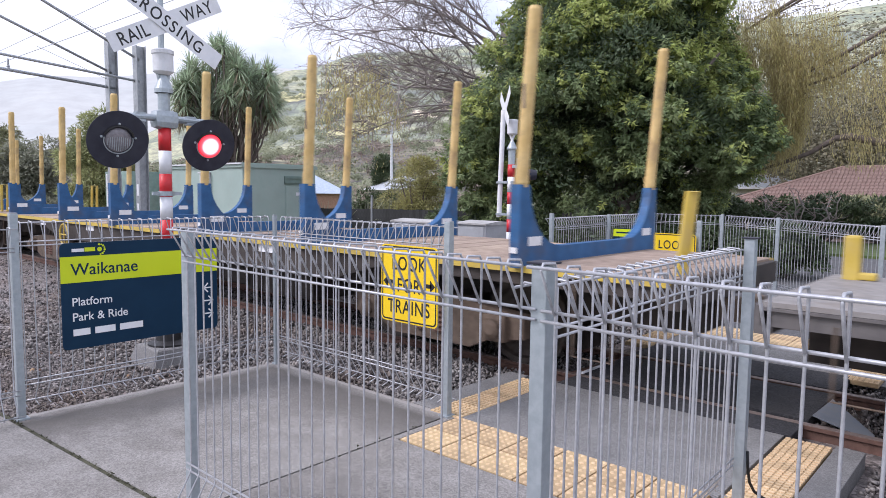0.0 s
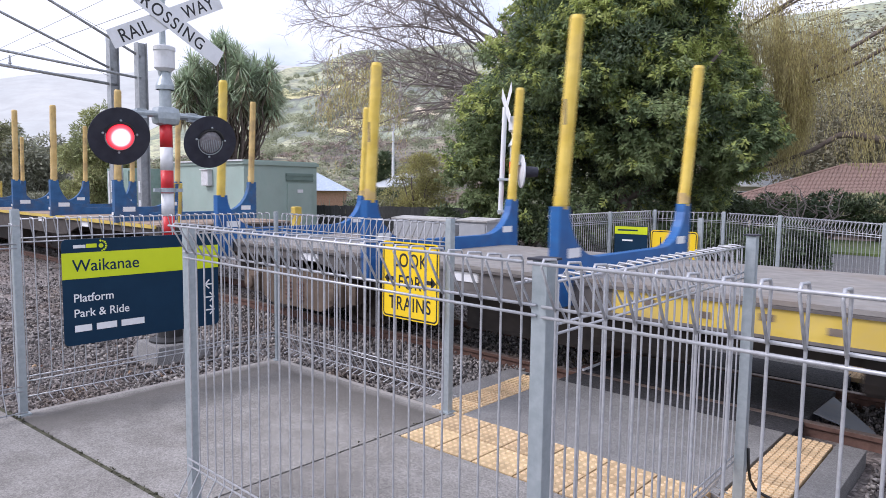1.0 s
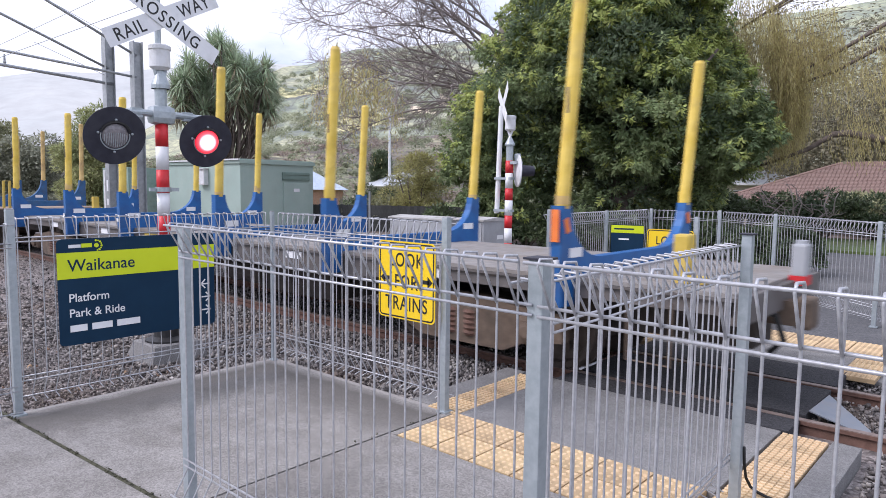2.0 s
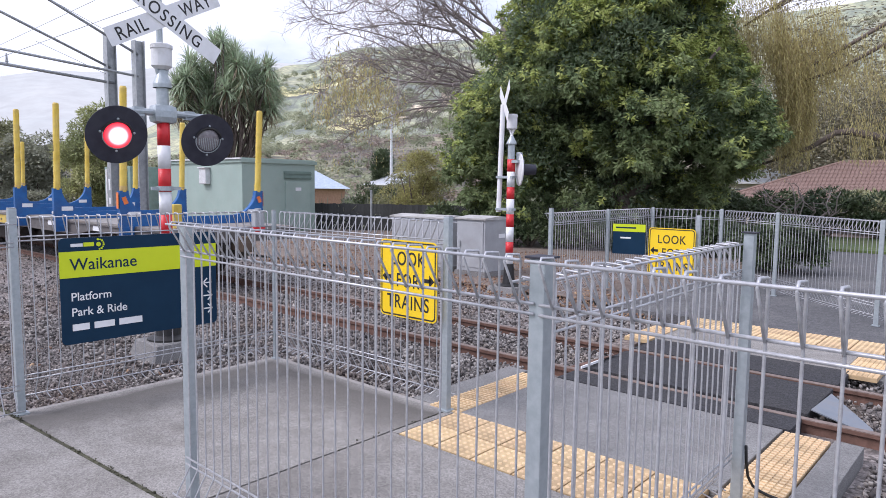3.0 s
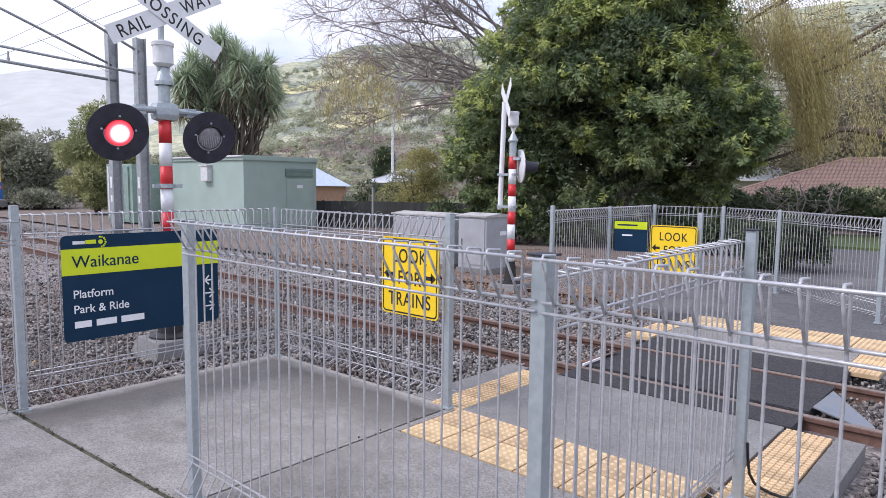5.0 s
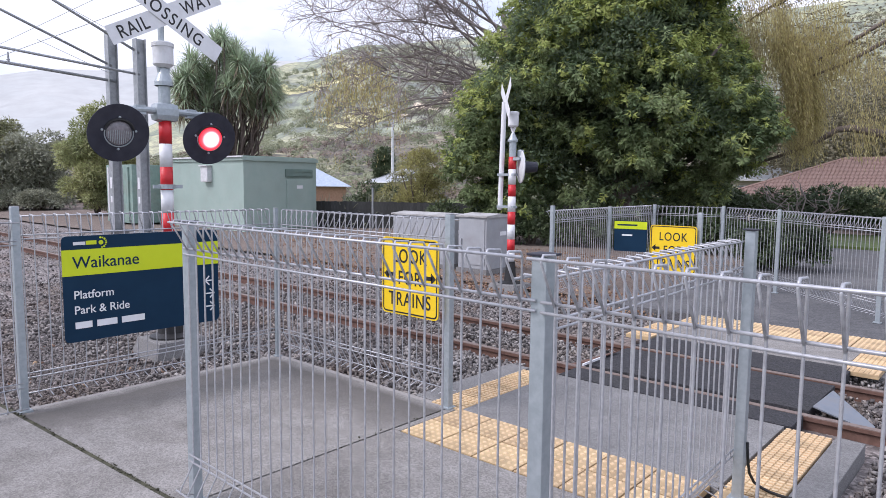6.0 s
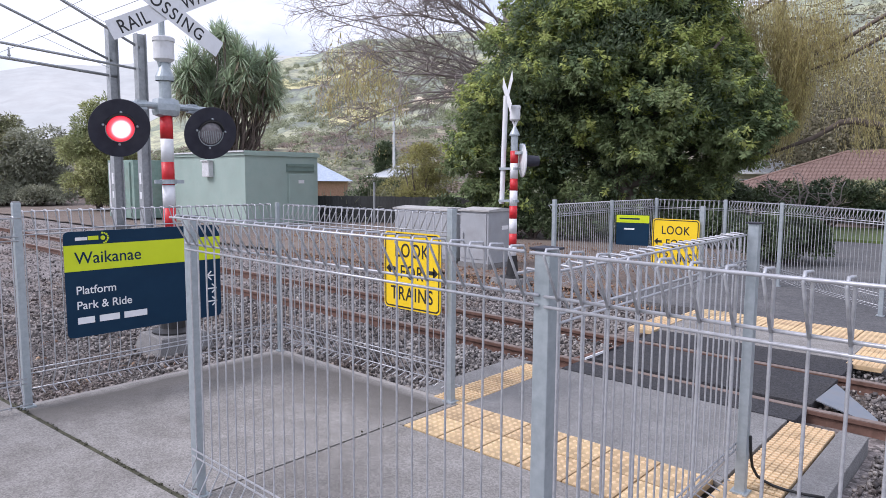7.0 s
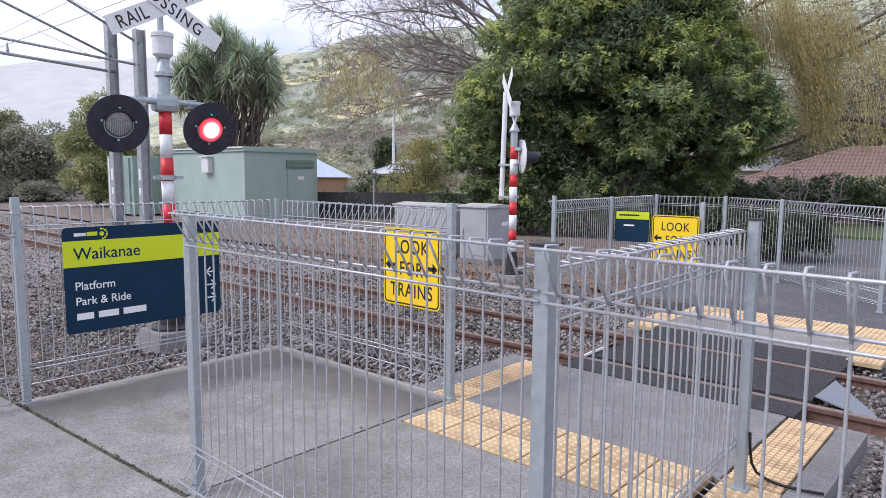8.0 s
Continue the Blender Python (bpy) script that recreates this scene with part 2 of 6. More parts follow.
TWIG = mat("bare twig bark", (0.235, 0.200, 0.185), (0.345, 0.300, 0.280), 3, 0.95)
LEAF_BIG = leaf_mat("glossy evergreen leaf", (0.135, 0.19, 0.09), (0.285, 0.345, 0.155), 0.8, 0.45, 0.35, 0.6, 0.3)
LEAF_YOUNG = leaf_mat("young yellow green leaf", (0.34, 0.40, 0.115), (0.50, 0.55, 0.18), 1.2, 0.45, 0.3, 0.55, 0.35)
# inner leaves: the evergreen's green darkened, painting the shade inside the crown
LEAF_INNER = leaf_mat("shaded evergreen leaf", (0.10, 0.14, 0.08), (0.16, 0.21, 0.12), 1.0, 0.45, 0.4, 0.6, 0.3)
LEAF_LAST = leaf_mat("last dry yellow leaf", (0.46, 0.40, 0.17), (0.58, 0.50, 0.25), 0.8, 0.4, 0.3)
LEAF_WILLOW = leaf_mat("golden willow leaf", (0.43, 0.37, 0.165), (0.57, 0.50, 0.255), 0.8, 0.5, 0.35)
LEAF_CORD = leaf_mat("cabbage tree blade", (0.36, 0.44, 0.30), (0.50, 0.58, 0.40), 0.8, 0.4, 0.4)
LEAF_DEAD = leaf_mat("dry hanging blade", (0.30, 0.24, 0.16), (0.40, 0.33, 0.23), 0.8, 0.25, 0.35)
LEAF_SHRUB = leaf_mat("olive shrub leaf", (0.20, 0.21, 0.105), (0.36, 0.36, 0.20), 0.5, 0.3, 0.4)
LEAF_TALL = leaf_mat("yellow olive shrub leaf", (0.25, 0.285, 0.13), (0.50, 0.51, 0.25), 0.6, 0.4, 0.4)
PLATE = mat("blue grey steel plate", (0.19, 0.215, 0.25), (0.25, 0.275, 0.31), 6, 0.5, metal=0.3, grime=(0.2, 0.18, 0.16), grime_amount=0.5, grime_scale=6)
LEAF_GOLD = leaf_mat("yellow green bush leaf", (0.31, 0.30, 0.12), (0.45, 0.42, 0.17), 0.6, 0.35, 0.4)
LEAF_DARK = leaf_mat("dark hedge leaf", (0.05, 0.075, 0.036), (0.10, 0.13, 0.06), 0.6, 0.2, 0.4)
# next two: far foliage with distance haze painted in as paler base colours
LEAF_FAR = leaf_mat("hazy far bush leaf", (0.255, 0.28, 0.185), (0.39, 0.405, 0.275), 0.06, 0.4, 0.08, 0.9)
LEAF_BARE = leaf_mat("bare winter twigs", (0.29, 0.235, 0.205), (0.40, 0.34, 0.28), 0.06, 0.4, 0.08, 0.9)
LEAF_GARDEN = leaf_mat("bare garden tree twigs", (0.19, 0.175, 0.115), (0.27, 0.25, 0.17), 0.1, 0.4, 0.25, 0.9)
LEAF_HILL = leaf_mat("hillside bush leaf", (0.205, 0.205, 0.135), (0.28, 0.275, 0.185), 0.1, 0.4, 0.15, 0.9)
LEAF_SCRUB = leaf_mat("grey green scrub leaf", (0.225, 0.235, 0.17), (0.345, 0.355, 0.26), 0.3, 0.3, 0.35)
ROOF_TILE = mat("brown red roof tile", (0.175, 0.112, 0.090), (0.245, 0.165, 0.135), 9, 0.8, per_object=0.1, grime=(0.2, 0.12, 0.1), grime_amount=0.5, grime_scale=2)
ROOF_BLUE = mat("pale blue metal roof", (0.36, 0.43, 0.52), (0.46, 0.53, 0.61), 4, 0.5)
ROOF_WHITE = mat("white metal roof", (0.40, 0.43, 0.46), (0.5, 0.53, 0.56), 4, 0.5)
HOUSE_WALL = mat("cream house wall", (0.45, 0.40, 0.34), (0.52, 0.47, 0.40), 4, 0.8)
HOUSE_BRICK = mat("orange brick wall", (0.36, 0.205, 0.135), (0.45, 0.27, 0.19), 6, 0.85)
GLASS = mat("dark window glass", (0.03, 0.035, 0.04), None, 4, 0.08)
DARK_FENCE = mat("dark stained paling", (0.035, 0.038, 0.036), (0.06, 0.062, 0.06), 5, 0.9, per_object=0.2)

# ---------- mesh helpers ----------


class Mesh:
    """Gathers vertices and faces of one part."""

    def __init__(self):
        self.v, self.f = [], []

    def add(self, verts, faces):
        k = len(self.v)
        self.v += [tuple(p) for p in verts]
        self.f += [tuple(i + k for i in q) for q in faces]
        return self

    def box(self, c, s, m=None, bevel=0.0):
        x, y, z = s[0] / 2, s[1] / 2, s[2] / 2
        if bevel:
            bm = bmesh.new()
            bmesh.ops.create_cube(bm, size=1.0, matrix=Matrix.Diagonal((*s, 1)))
            bmesh.ops.bevel(bm, geom=bm.edges[:], offset=bevel, segments=2, profile=0.6, affect="EDGES")
            vs = [Vector(q.co) for q in bm.verts]
            bm.verts.index_update()
            fs = [[q.index for q in g.verts] for g in bm.faces]
            bm.free()
        else:
            vs = [Vector((a, b, d)) for a in (-x, x) for b in (-y, y) for d in (-z, z)]
            fs = [(0, 1, 3, 2), (4, 6, 7, 5), (0, 4, 5, 1), (2, 3, 7, 6), (0, 2, 6, 4), (1, 5, 7, 3)]
        vs = [(m @ q if m else q) + Vector(c) for q in vs]
        return self.add(vs, fs)

    def tube(self, path, r, n=6, caps=True):
        path = [Vector(p) for p in path]
        rs = r if isinstance(r, (list, tuple)) else [r] * len(path)
        rings, up = [], None
        for i, p in enumerate(path):
            d = (path[min(i + 1, len(path) - 1)] - path[max(i - 1, 0)]).normalized()
            if up is None:
                up = d.orthogonal().normalized()
            up = (up - d * up.dot(d)).normalized()
            w = d.cross(up)
            rings.append([p + (up * math.cos(2 * math.pi * k / n) + w * math.sin(2 * math.pi * k / n)) * rs[i] for k in range(n)])
        vs = [q for g in rings for q in g]
        fs = [(i * n + k, i * n + (k + 1) % n, (i + 1) * n + (k + 1) % n, (i + 1) * n + k) for i in range(len(path) - 1) for k in range(n)]
        if caps:
            fs += [tuple(range(n - 1, -1, -1)), tuple((len(path) - 1) * n + k for k in range(n))]
        return self.add(vs, fs)

    def lathe(self, profile, n=24, m=None):
        """Profile of (radius, height) round z."""
        vs = [Vector((r * math.cos(2 * math.pi * k / n), r * math.sin(2 * math.pi * k / n), z)) for r, z in profile for k in range(n)]
        fs = [(i * n + k, i * n + (k + 1) % n, (i + 1) * n + (k + 1) % n, (i + 1) * n + k) for i in range(len(profile) - 1) for k in range(n)]
        fs += [tuple(range(n - 1, -1, -1)), tuple((len(profile) - 1) * n + k for k in range(n))]
        return self.add([m @ q for q in vs] if m else vs, fs)

    def prism(self, poly, t0, t1, m=None):
        """A polygon in x, y drawn out along z."""
        n = len(poly)
        vs = [Vector((a, b, t0)) for a, b in poly] + [Vector((a, b, t1)) for a, b in poly]
        fs = [tuple(range(n - 1, -1, -1)), tuple(range(n, 2 * n))] + [(k, (k + 1) % n, n + (k + 1) % n, n + k) for k in range(n)]
        return self.add([m @ q for q in vs] if m else vs, fs)


def part(name, g, material, parent=None, label="", smooth=False, at=None):
    me = bpy.data.meshes.new(name)
    me.from_pydata(g.v, [], g.f)
    me.materials.append(material)
    if smooth:
        me.shade_smooth()
    me.update()
    ob = new(name, me)
    if parent:
        ob.parent = parent
    if at is not None:
        ob.matrix_basis = at
    if label:
        ob["label"] = label
    return ob


def piece(name, mesh, parent, at):
    """One more object on a mesh that others share."""
    ob = new(name, mesh)
    ob.parent = parent
    ob.matrix_basis = at
    return ob


def thing(name, label, category, group="", kind="", at=None):
    ob = new(name)
    if at is not None:
        ob.matrix_basis = at
    return tagged(ob, label, category, group, kind)


def rounded(w, h, r, n=5):
    """A rounded rectangle's outline about the origin."""
    out = []
    for cx, cy, a0 in ((w / 2 - r, h / 2 - r, 0), (-w / 2 + r, h / 2 - r, 90), (-w / 2 + r, -h / 2 + r, 180), (w / 2 - r, -h / 2 + r, 270)):
        out += [(cx + r * math.cos(radians(a0 + 90 * k / n)), cy + r * math.sin(radians(a0 + 90 * k / n))) for k in range(n + 1)]
    return out


def text(body, size, material, parent, at, name="lettering", space=1.0, squeeze=1.0, align="LEFT", bold=0.0):
    cu = bpy.data.curves.new(name, "FONT")
    cu.body, cu.size, cu.extrude, cu.space_character, cu.align_x = body, size, 0.0008, space, align
    cu.offset = bold
    tmp = bpy.data.objects.new(name, cu)
    scene.collection.objects.link(tmp)
    me = bpy.data.meshes.new_from_object(tmp.evaluated_get(bpy.context.evaluated_depsgraph_get()))
    bpy.data.objects.remove(tmp)
    bpy.data.curves.remove(cu)
    me.transform(Matrix.Diagonal((squeeze, 1, 1, 1)))
    me.materials.clear()
    me.materials.append(material)
    ob = new(name, me)
    ob.parent = parent
    ob.matrix_basis = at
    return ob


def slab(name, x0, x1, y0, y1, z0, z1, material, label, kind="structure", category="ground"):
    g = Mesh().box(((x0 + x1) / 2, (y0 + y1) / 2, (z0 + z1) / 2), (x1 - x0, y1 - y0, z1 - z0), bevel=0.006)
    return tagged(part(name, g, material), label, category, kind=kind)


TRACK_Y = 5.93

# ---------- ground ----------
GROUND_Z = -0.12


def sheet(name, x0, x1, y0, y1, z, step, rough, material, label, category="ground"):
    nx, ny = int((x1 - x0) / step) + 1, int((y1 - y0) / step) + 1
    vs, fs = [], []
    for i in range(nx + 1):
        for j in range(ny + 1):
            x, y = x0 + (x1 - x0) * i / nx, y0 + (y1 - y0) * j / ny
            vs.append((x, y, z + rough * noise.noise((x * 1.3, y * 1.3, 3.1)) + rough * 0.6 * noise.noise((x * 4, y * 4, 1.7))))
    for i in range(nx):
        for j in range(ny):
            a = i * (ny + 1) + j
            fs.append((a, a + ny + 1, a + ny + 2, a + 1))
    return tagged(part(name, Mesh().add(vs, fs), material, smooth=True), label, category, kind="structure")


g = Mesh().add([(-3000, -3000, -0.3), (3000, -3000, -0.3), (3000, 3000, -0.3), (-3000, 3000, -0.3)], [(0, 1, 2, 3)])
tagged(part("ground", g, GRASS), "rough grassy ground out to the hills", "ground", kind="structure")
sheet("ground_trackside", -80, 40, -6, 9.9, GROUND_Z, 0.35, 0.03, BALLAST, "grey brown ballast bed beside the rails", "ballast")
sheet("ground_litter", -80, -4.52, 9.2, 36, -0.06, 0.4, 0.03, LITTER, "bare earth with brown leaf litter under trees", "ground")

# concrete walkway, two slabs parted by a joint


def joint_y(x):
    """The joint across the walkway, slightly askew."""
    return 1.455 + 0.067 * (x + 5.27)


def poly_slab(name, pts, z0, z1, material, label, category="pavement"):
    return tagged(part(name, Mesh().prism(pts, z0, z1), material), label, category, kind="structure")


poly_slab("pavement_maze", [(-5.46, joint_y(-5.46) + 0.015), (-3.214, joint_y(-3.214) + 0.015), (-3.214, 3.72), (-5.46, 3.72)], -0.25, 0.0, CONCRETE_EDGED, "pale grey concrete walkway slab with stains", category="pavement")
poly_slab("pavement_entry", [(-9.0, -5.0), (-3.2, -5.0), (-3.2, joint_y(-3.2) - 0.015), (-9.0, joint_y(-9.0) - 0.015)], -0.25, -0.001, CONCRETE, "pale grey concrete walkway slab", category="pavement")
slab("pavement_turn", -3.2, 2.5, -5.0, 3.10, -0.25, 0.0, CONCRETE, "pale grey concrete walkway slab beside pavers", category="pavement")
slab("pavement_infill", -3.2, -3.142, 3.11, 3.72, -0.25, 0.0, CONCRETE, "narrow concrete strip beside the pavers", category="pavement")
slab("pavement_crossing", -3.11, -1.225, 3.72, 5.02, -0.25, 0.0, CONCRETE_OLD, "darker exposed aggregate concrete apron", category="pavement")
slab("pavement_kerb", -3.60, -3.385, 3.73, 5.02, -0.25, 0.004, CONCRETE_OLD, "narrow concrete kerb beside tactile pavers", category="kerb")
slab("pavement_edge", -0.907, -0.735, 3.11, 5.04, -0.25, 0.0, CONCRETE_OLD, "concrete edge strip with open side", category="kerb")
slab("pavement_far", -3.11, -1.25, 7.11, 8.04, -0.25, 0.0, CONCRETE, "pale concrete apron across the rails", category="pavement")
slab("pavement_far_edge", -1.245, -0.90, 7.11, 8.04, -0.25, -0.042, CONCRETE_OLD, "concrete bed below the far pavers", category="kerb")
slab("pavement_path", -4.50, 8.0, 8.68, 12.2, -0.25, -0.004, PATH_GREY, "grey asphalt footpath", category="path")
slab("road", -4.5, 60.0, 12.21, 21.3, -0.25, -0.02, PATH_GREY, "grey asphalt street", category="road")
slab("verge", -6.5, 60.0, 21.31, 27.0, -0.25, 0.05, GRASS, "green mown grass verge beside the street", category="grass")
slab("crossing_surface", -3.08, -1.18, 5.03, 5.34, -0.2, 0.004, ASPHALT, "black asphalt crossing infill outside the rail", category="crossing")
slab("crossing_surface_middle", -3.08, -1.18, 5.49, 6.36, -0.2, 0.004, ASPHALT, "black asphalt crossing infill between rails", category="crossing")
slab("crossing_surface_far", -3.08, -1.18, 6.51, 7.10, -0.2, 0.004, ASPHALT, "black asphalt crossing infill outside the far rail", category="crossing")


def paver(name, sx, sy, bars):
    """A tactile paver: domes or long bars on a square plate."""
    g = Mesh().box((0, 0, -0.02), (sx - 0.007, sy - 0.007, 0.04), bevel=0.003)
    plate = len(g.f)
    if bars:
        for i in range(7):
            x = -sx / 2 + sx * (i + 0.5) / 7
            for j in range(7):
                y = -sy / 2 + sy * (j + 0.5) / 7
                g.box((x, y, 0.002), (sx / 7 - 0.011, sy / 7 - 0.02, 0.0075))
    else:
        for i in range(6):
            for j in range(6):
                x, y = -sx / 2 + sx * (i + 0.5) / 6, -sy / 2 + sy * (j + 0.5) / 6
                k = len(g.v)
                ring = [(x + 0.0165 * math.cos(a * math.pi / 3), y + 0.0165 * math.sin(a * math.pi / 3), -0.0005) for a in range(6)]
                top = [(x + 0.010 * math.cos(a * math.pi / 3), y + 0.010 * math.sin(a * math.pi / 3), 0.0055) for a in range(6)]
                g.add(ring + top, [tuple(range(6, 12))] + [(a, (a + 1) % 6, 6 + (a + 1) % 6, 6 + a) for a in range(6)])
    me = bpy.data.meshes.new(name)
    me.from_pydata(g.v, [], g.f)
    me.materials.append(TACTILE_DIRT)
    me.materials.append(TACTILE)
    for q in me.polygons:
        q.material_index = 1 if q.index >= plate else 0
    return me


DOME = paver("paver", 0.31, 0.31, False)
BAR = paver("paver", 0.29, 0.31, True)


def tactile(label, rows):
    """rows: mesh, x, y of each paver."""
    base = thing("tactile_paving", label, "paving", "tactile paving", "structure")
    for me, x, y in rows:
        piece("paver", me, base, pose(x, y, 0.001 + random.uniform(-0.001, 0.002), 0, 0, random.uniform(-0.4, 0.4)))


tactile("yellow dimpled tactile pavers across the walkway", [(DOME, -2.98 + 0.312 * i, 3.262 + 0.312 * j) for i in range(6) for j in range(2)] + [(DOME, -1.06, 3.262), (DOME, -1.06, 3.574)])
tactile("yellow ribbed tactile pavers leading to the rails", [(BAR, -3.245, 3.84 + 0.312 * j) for j in range(4)])
tactile("yellow ribbed tactile pavers beside the edge strip", [(BAR, -1.06, 3.89 + 0.312 * j) for j in range(4)])
tactile("yellow dimpled tactile pavers beyond the rails", [(DOME, -3.1 + 0.312 * i, 8.205 + 0.312 * j) for i in range(9) for j in range(2)])
tactile("yellow ribbed tactile pavers at the far kerb", [(BAR, -3.26, 7.12 + 0.308 * j) for j in range(3)])
tactile("yellow ribbed tactile pavers at the far edge", [(BAR, -1.1, 7.12 + 0.308 * j) for j in range(3)])

# ---------- track ----------


def rail(y, name):
    base = thing(name, "rusty steel rail with a worn head", "rail", "rails of the track", "structure")
    half = [(0.066, -0.159), (0.066, -0.148), (0.014, -0.128), (0.010, -0.045), (0.034, -0.032), (0.036, -0.004)]
    poly = half + [(-a, b) for a, b in reversed(half)]
    m = Matrix(((0, 0, 1, 0), (1, 0, 0, y), (0, 1, 0, 0.0), (0, 0, 0, 1)))
    part("web", Mesh().prism(poly, -90, 40, m), RUST, base)
    part("head", Mesh().box((-25, y, -0.001), (130, 0.06, 0.006)), RAILTOP, base, "worn shiny top of the rail")


rail(5.385, "rail")
rail(6.455, "rail")
sl = Mesh().box((0, 0, 0), (0.21, 2.1, 0.13), bevel=0.012)
sleeper_mesh = None
for i in range(60):
    x = -36 + i * 0.66
    if -3.2 < x < -1.1:
        continue
    if sleeper_mesh is None:
        s = part("sleeper", sl, SLEEPER, at=pose(x, TRACK_Y, -0.185))
        sleeper_mesh = s.data
    else:
        s = new("sleeper", sleeper_mesh)
        s.matrix_basis = pose(x, TRACK_Y + random.uniform(-0.02, 0.02), -0.185, 0, 0, random.uniform(-0.5, 0.5))
    tagged(s, "weathered timber sleeper sunk in ballast", "sleeper", "sleepers of the track", "structure")


def stones(name, areas, label, material, seed, lo=0.006, hi=0.023):
    """Broken stones strewn over the areas (x0, x1, y0, y1, z, stones a square metre)."""
    r = np.random.RandomState(seed)
    cube = np.array([(a, b, c) for a in (-1, 1) for b in (-1, 1) for c in (-1, 1)], float)
    faces = np.array([(0, 1, 3, 2), (4, 6, 7, 5), (0, 4, 5, 1), (2, 3, 7, 6), (0, 2, 6, 4), (1, 5, 7, 3)])
    P = []
    for x0, x1, y0, y1, z, dens in areas:
        k = int((x1 - x0) * (y1 - y0) * dens)
        P.append(np.stack([r.uniform(x0, x1, k), r.uniform(y0, y1, k), r.normal(z, 0.012, k)], 1))
    P = np.concatenate(P)
    n = len(P)
    size = r.uniform(lo, hi, (n, 1, 1)) * r.uniform(0.5, 1.15, (n, 1, 3))
    v = cube[None] * size * r.uniform(0.55, 1.15, (n, 8, 1)) * r.uniform(0.35, 1.25, (n, 8, 3))
    a, b = r.uniform(0, 6.28, n), r.uniform(0, 6.28, n)
    ca, sa, cb, sb = np.cos(a), np.sin(a), np.cos(b), np.sin(b)
    x, y, z = v[..., 0], v[..., 1], v[..., 2]
    x, y = x * ca[:, None] - y * sa[:, None], x * sa[:, None] + y * ca[:, None]
    y, z = y * cb[:, None] - z * sb[:, None], y * sb[:, None] + z * cb[:, None]
    v = np.stack([x, y, z], -1) + P[:, None]
    f = (faces[None] + 8 * np.arange(n)[:, None, None]).reshape(-1, 4)
    return mass(name, v.reshape(-1, 3), f, material, label)


def mass(name, v, f, material, label="", parent=None, kind="stuff", category="", smooth=False):
    """A mesh from arrays of vertices and of faces with equal corners."""
    me = bpy.data.meshes.new(name)
    c = f.shape[1]
    me.vertices.add(len(v))
    me.vertices.foreach_set("co", np.ascontiguousarray(v, dtype=np.float32).ravel())
    me.loops.add(f.size)
    me.loops.foreach_set("vertex_index", np.ascontiguousarray(f, dtype=np.int32).ravel())
    me.polygons.add(len(f))
    me.polygons.foreach_set("loop_start", np.arange(0, f.size, c, dtype=np.int32))
    me.update(calc_edges=True)
    if smooth:
        me.shade_smooth()
    me.materials.append(material)
    ob = new(name, me)
    if parent:
        ob.parent = parent
    return tagged(ob, label, category, kind=kind)


ob = stones("ballast_stones", [(-9.5, -5.5, 2.6, 5.3, -0.10, 1350), (-5.5, -3.62, 3.78, 5.3, -0.08, 1900), (-5.5, -3.06, 5.45, 6.4, -0.08, 1700), (-9.5, -5.5, 5.45, 6.4, -0.085, 700),
                               (-9.5, -3.6, 6.5, 8.4, -0.10, 520), (-1.2, 1.0, 5.45, 6.4, -0.085, 900), (-0.68, 1.0, 3.2, 5.3, -0.10, 900), (-1.2, 1.0, 6.5, 8.0, -0.09, 700),
                               (-9.5, -8.2, 0.8, 2.6, -0.10, 900), (-13, -9.5, 1.5, 5.3, -0.10, 420), (-18, -13, 1.5, 8.6, -0.10, 110), (-13, -9.5, 5.3, 8.6, -0.10, 160), (-30, -18, 3, 8.6, -0.10, 60)], "loose grey and brown ballast stones", STONE, 5)
ob["category"] = "ballast"
ob = stones("fine_gravel", [(-8.2, -5.47, 0.6, 2.6, -0.10, 2100)], "fine dirty gravel beside the walkway", STONE, 6, 0.005, 0.013)
ob["category"] = "gravel"
ob = stones("gravel_litter", [(-13.5, -3.7, 8.4, 10.6, -0.065, 270), (-17, -5.6, 10.6, 15.0, -0.05, 80), (-8.0, -5.5, 0.6, 3.4, -0.092, 12)], "fallen brown leaves and twigs on earth", TWIGS, 8, 0.006, 0.024)
ob["category"] = "leaf litter"


def guard(x, s, label):
    """A sloping steel deflector plate bolted between the rails; s: the way it slopes down."""
    base = thing("deflector_plate", label, "steel plate", "deflector plates", at=pose(x, TRACK_Y, 0))
    e = 0.42 if s > 0 else 0.22
    g = Mesh().add([(0.03, -0.37, 0.025), (0.06, 0.15, 0.035), (s * e, -0.26, -0.065), (s * (e + 0.02), -0.40, -0.07), (0.03, -0.37, 0.015), (0.06, 0.15, 0.025), (s * e, -0.26, -0.075), (s * (e + 0.02), -0.40, -0.08)],
                   [(0, 1, 2, 3), (7, 6, 5, 4), (0, 4, 5, 1), (1, 5, 6, 2), (2, 6, 7, 3), (3, 7, 4, 0)])
    part("ramp", g, PLATE if s > 0 else RUST, base)
    if s < 0:
        part("lip", Mesh().box((0.06, -0.36, 0.03), (0.014, 0.42, 0.02)), WHITE, base, "white painted edge")


guard(-1.2, 1, "bare steel ramp plate between the rails")
guard(-3.09, -1, "steel ramp plate with a white edge")

# ---------- mesh fences ----------
POST_H = 1.475


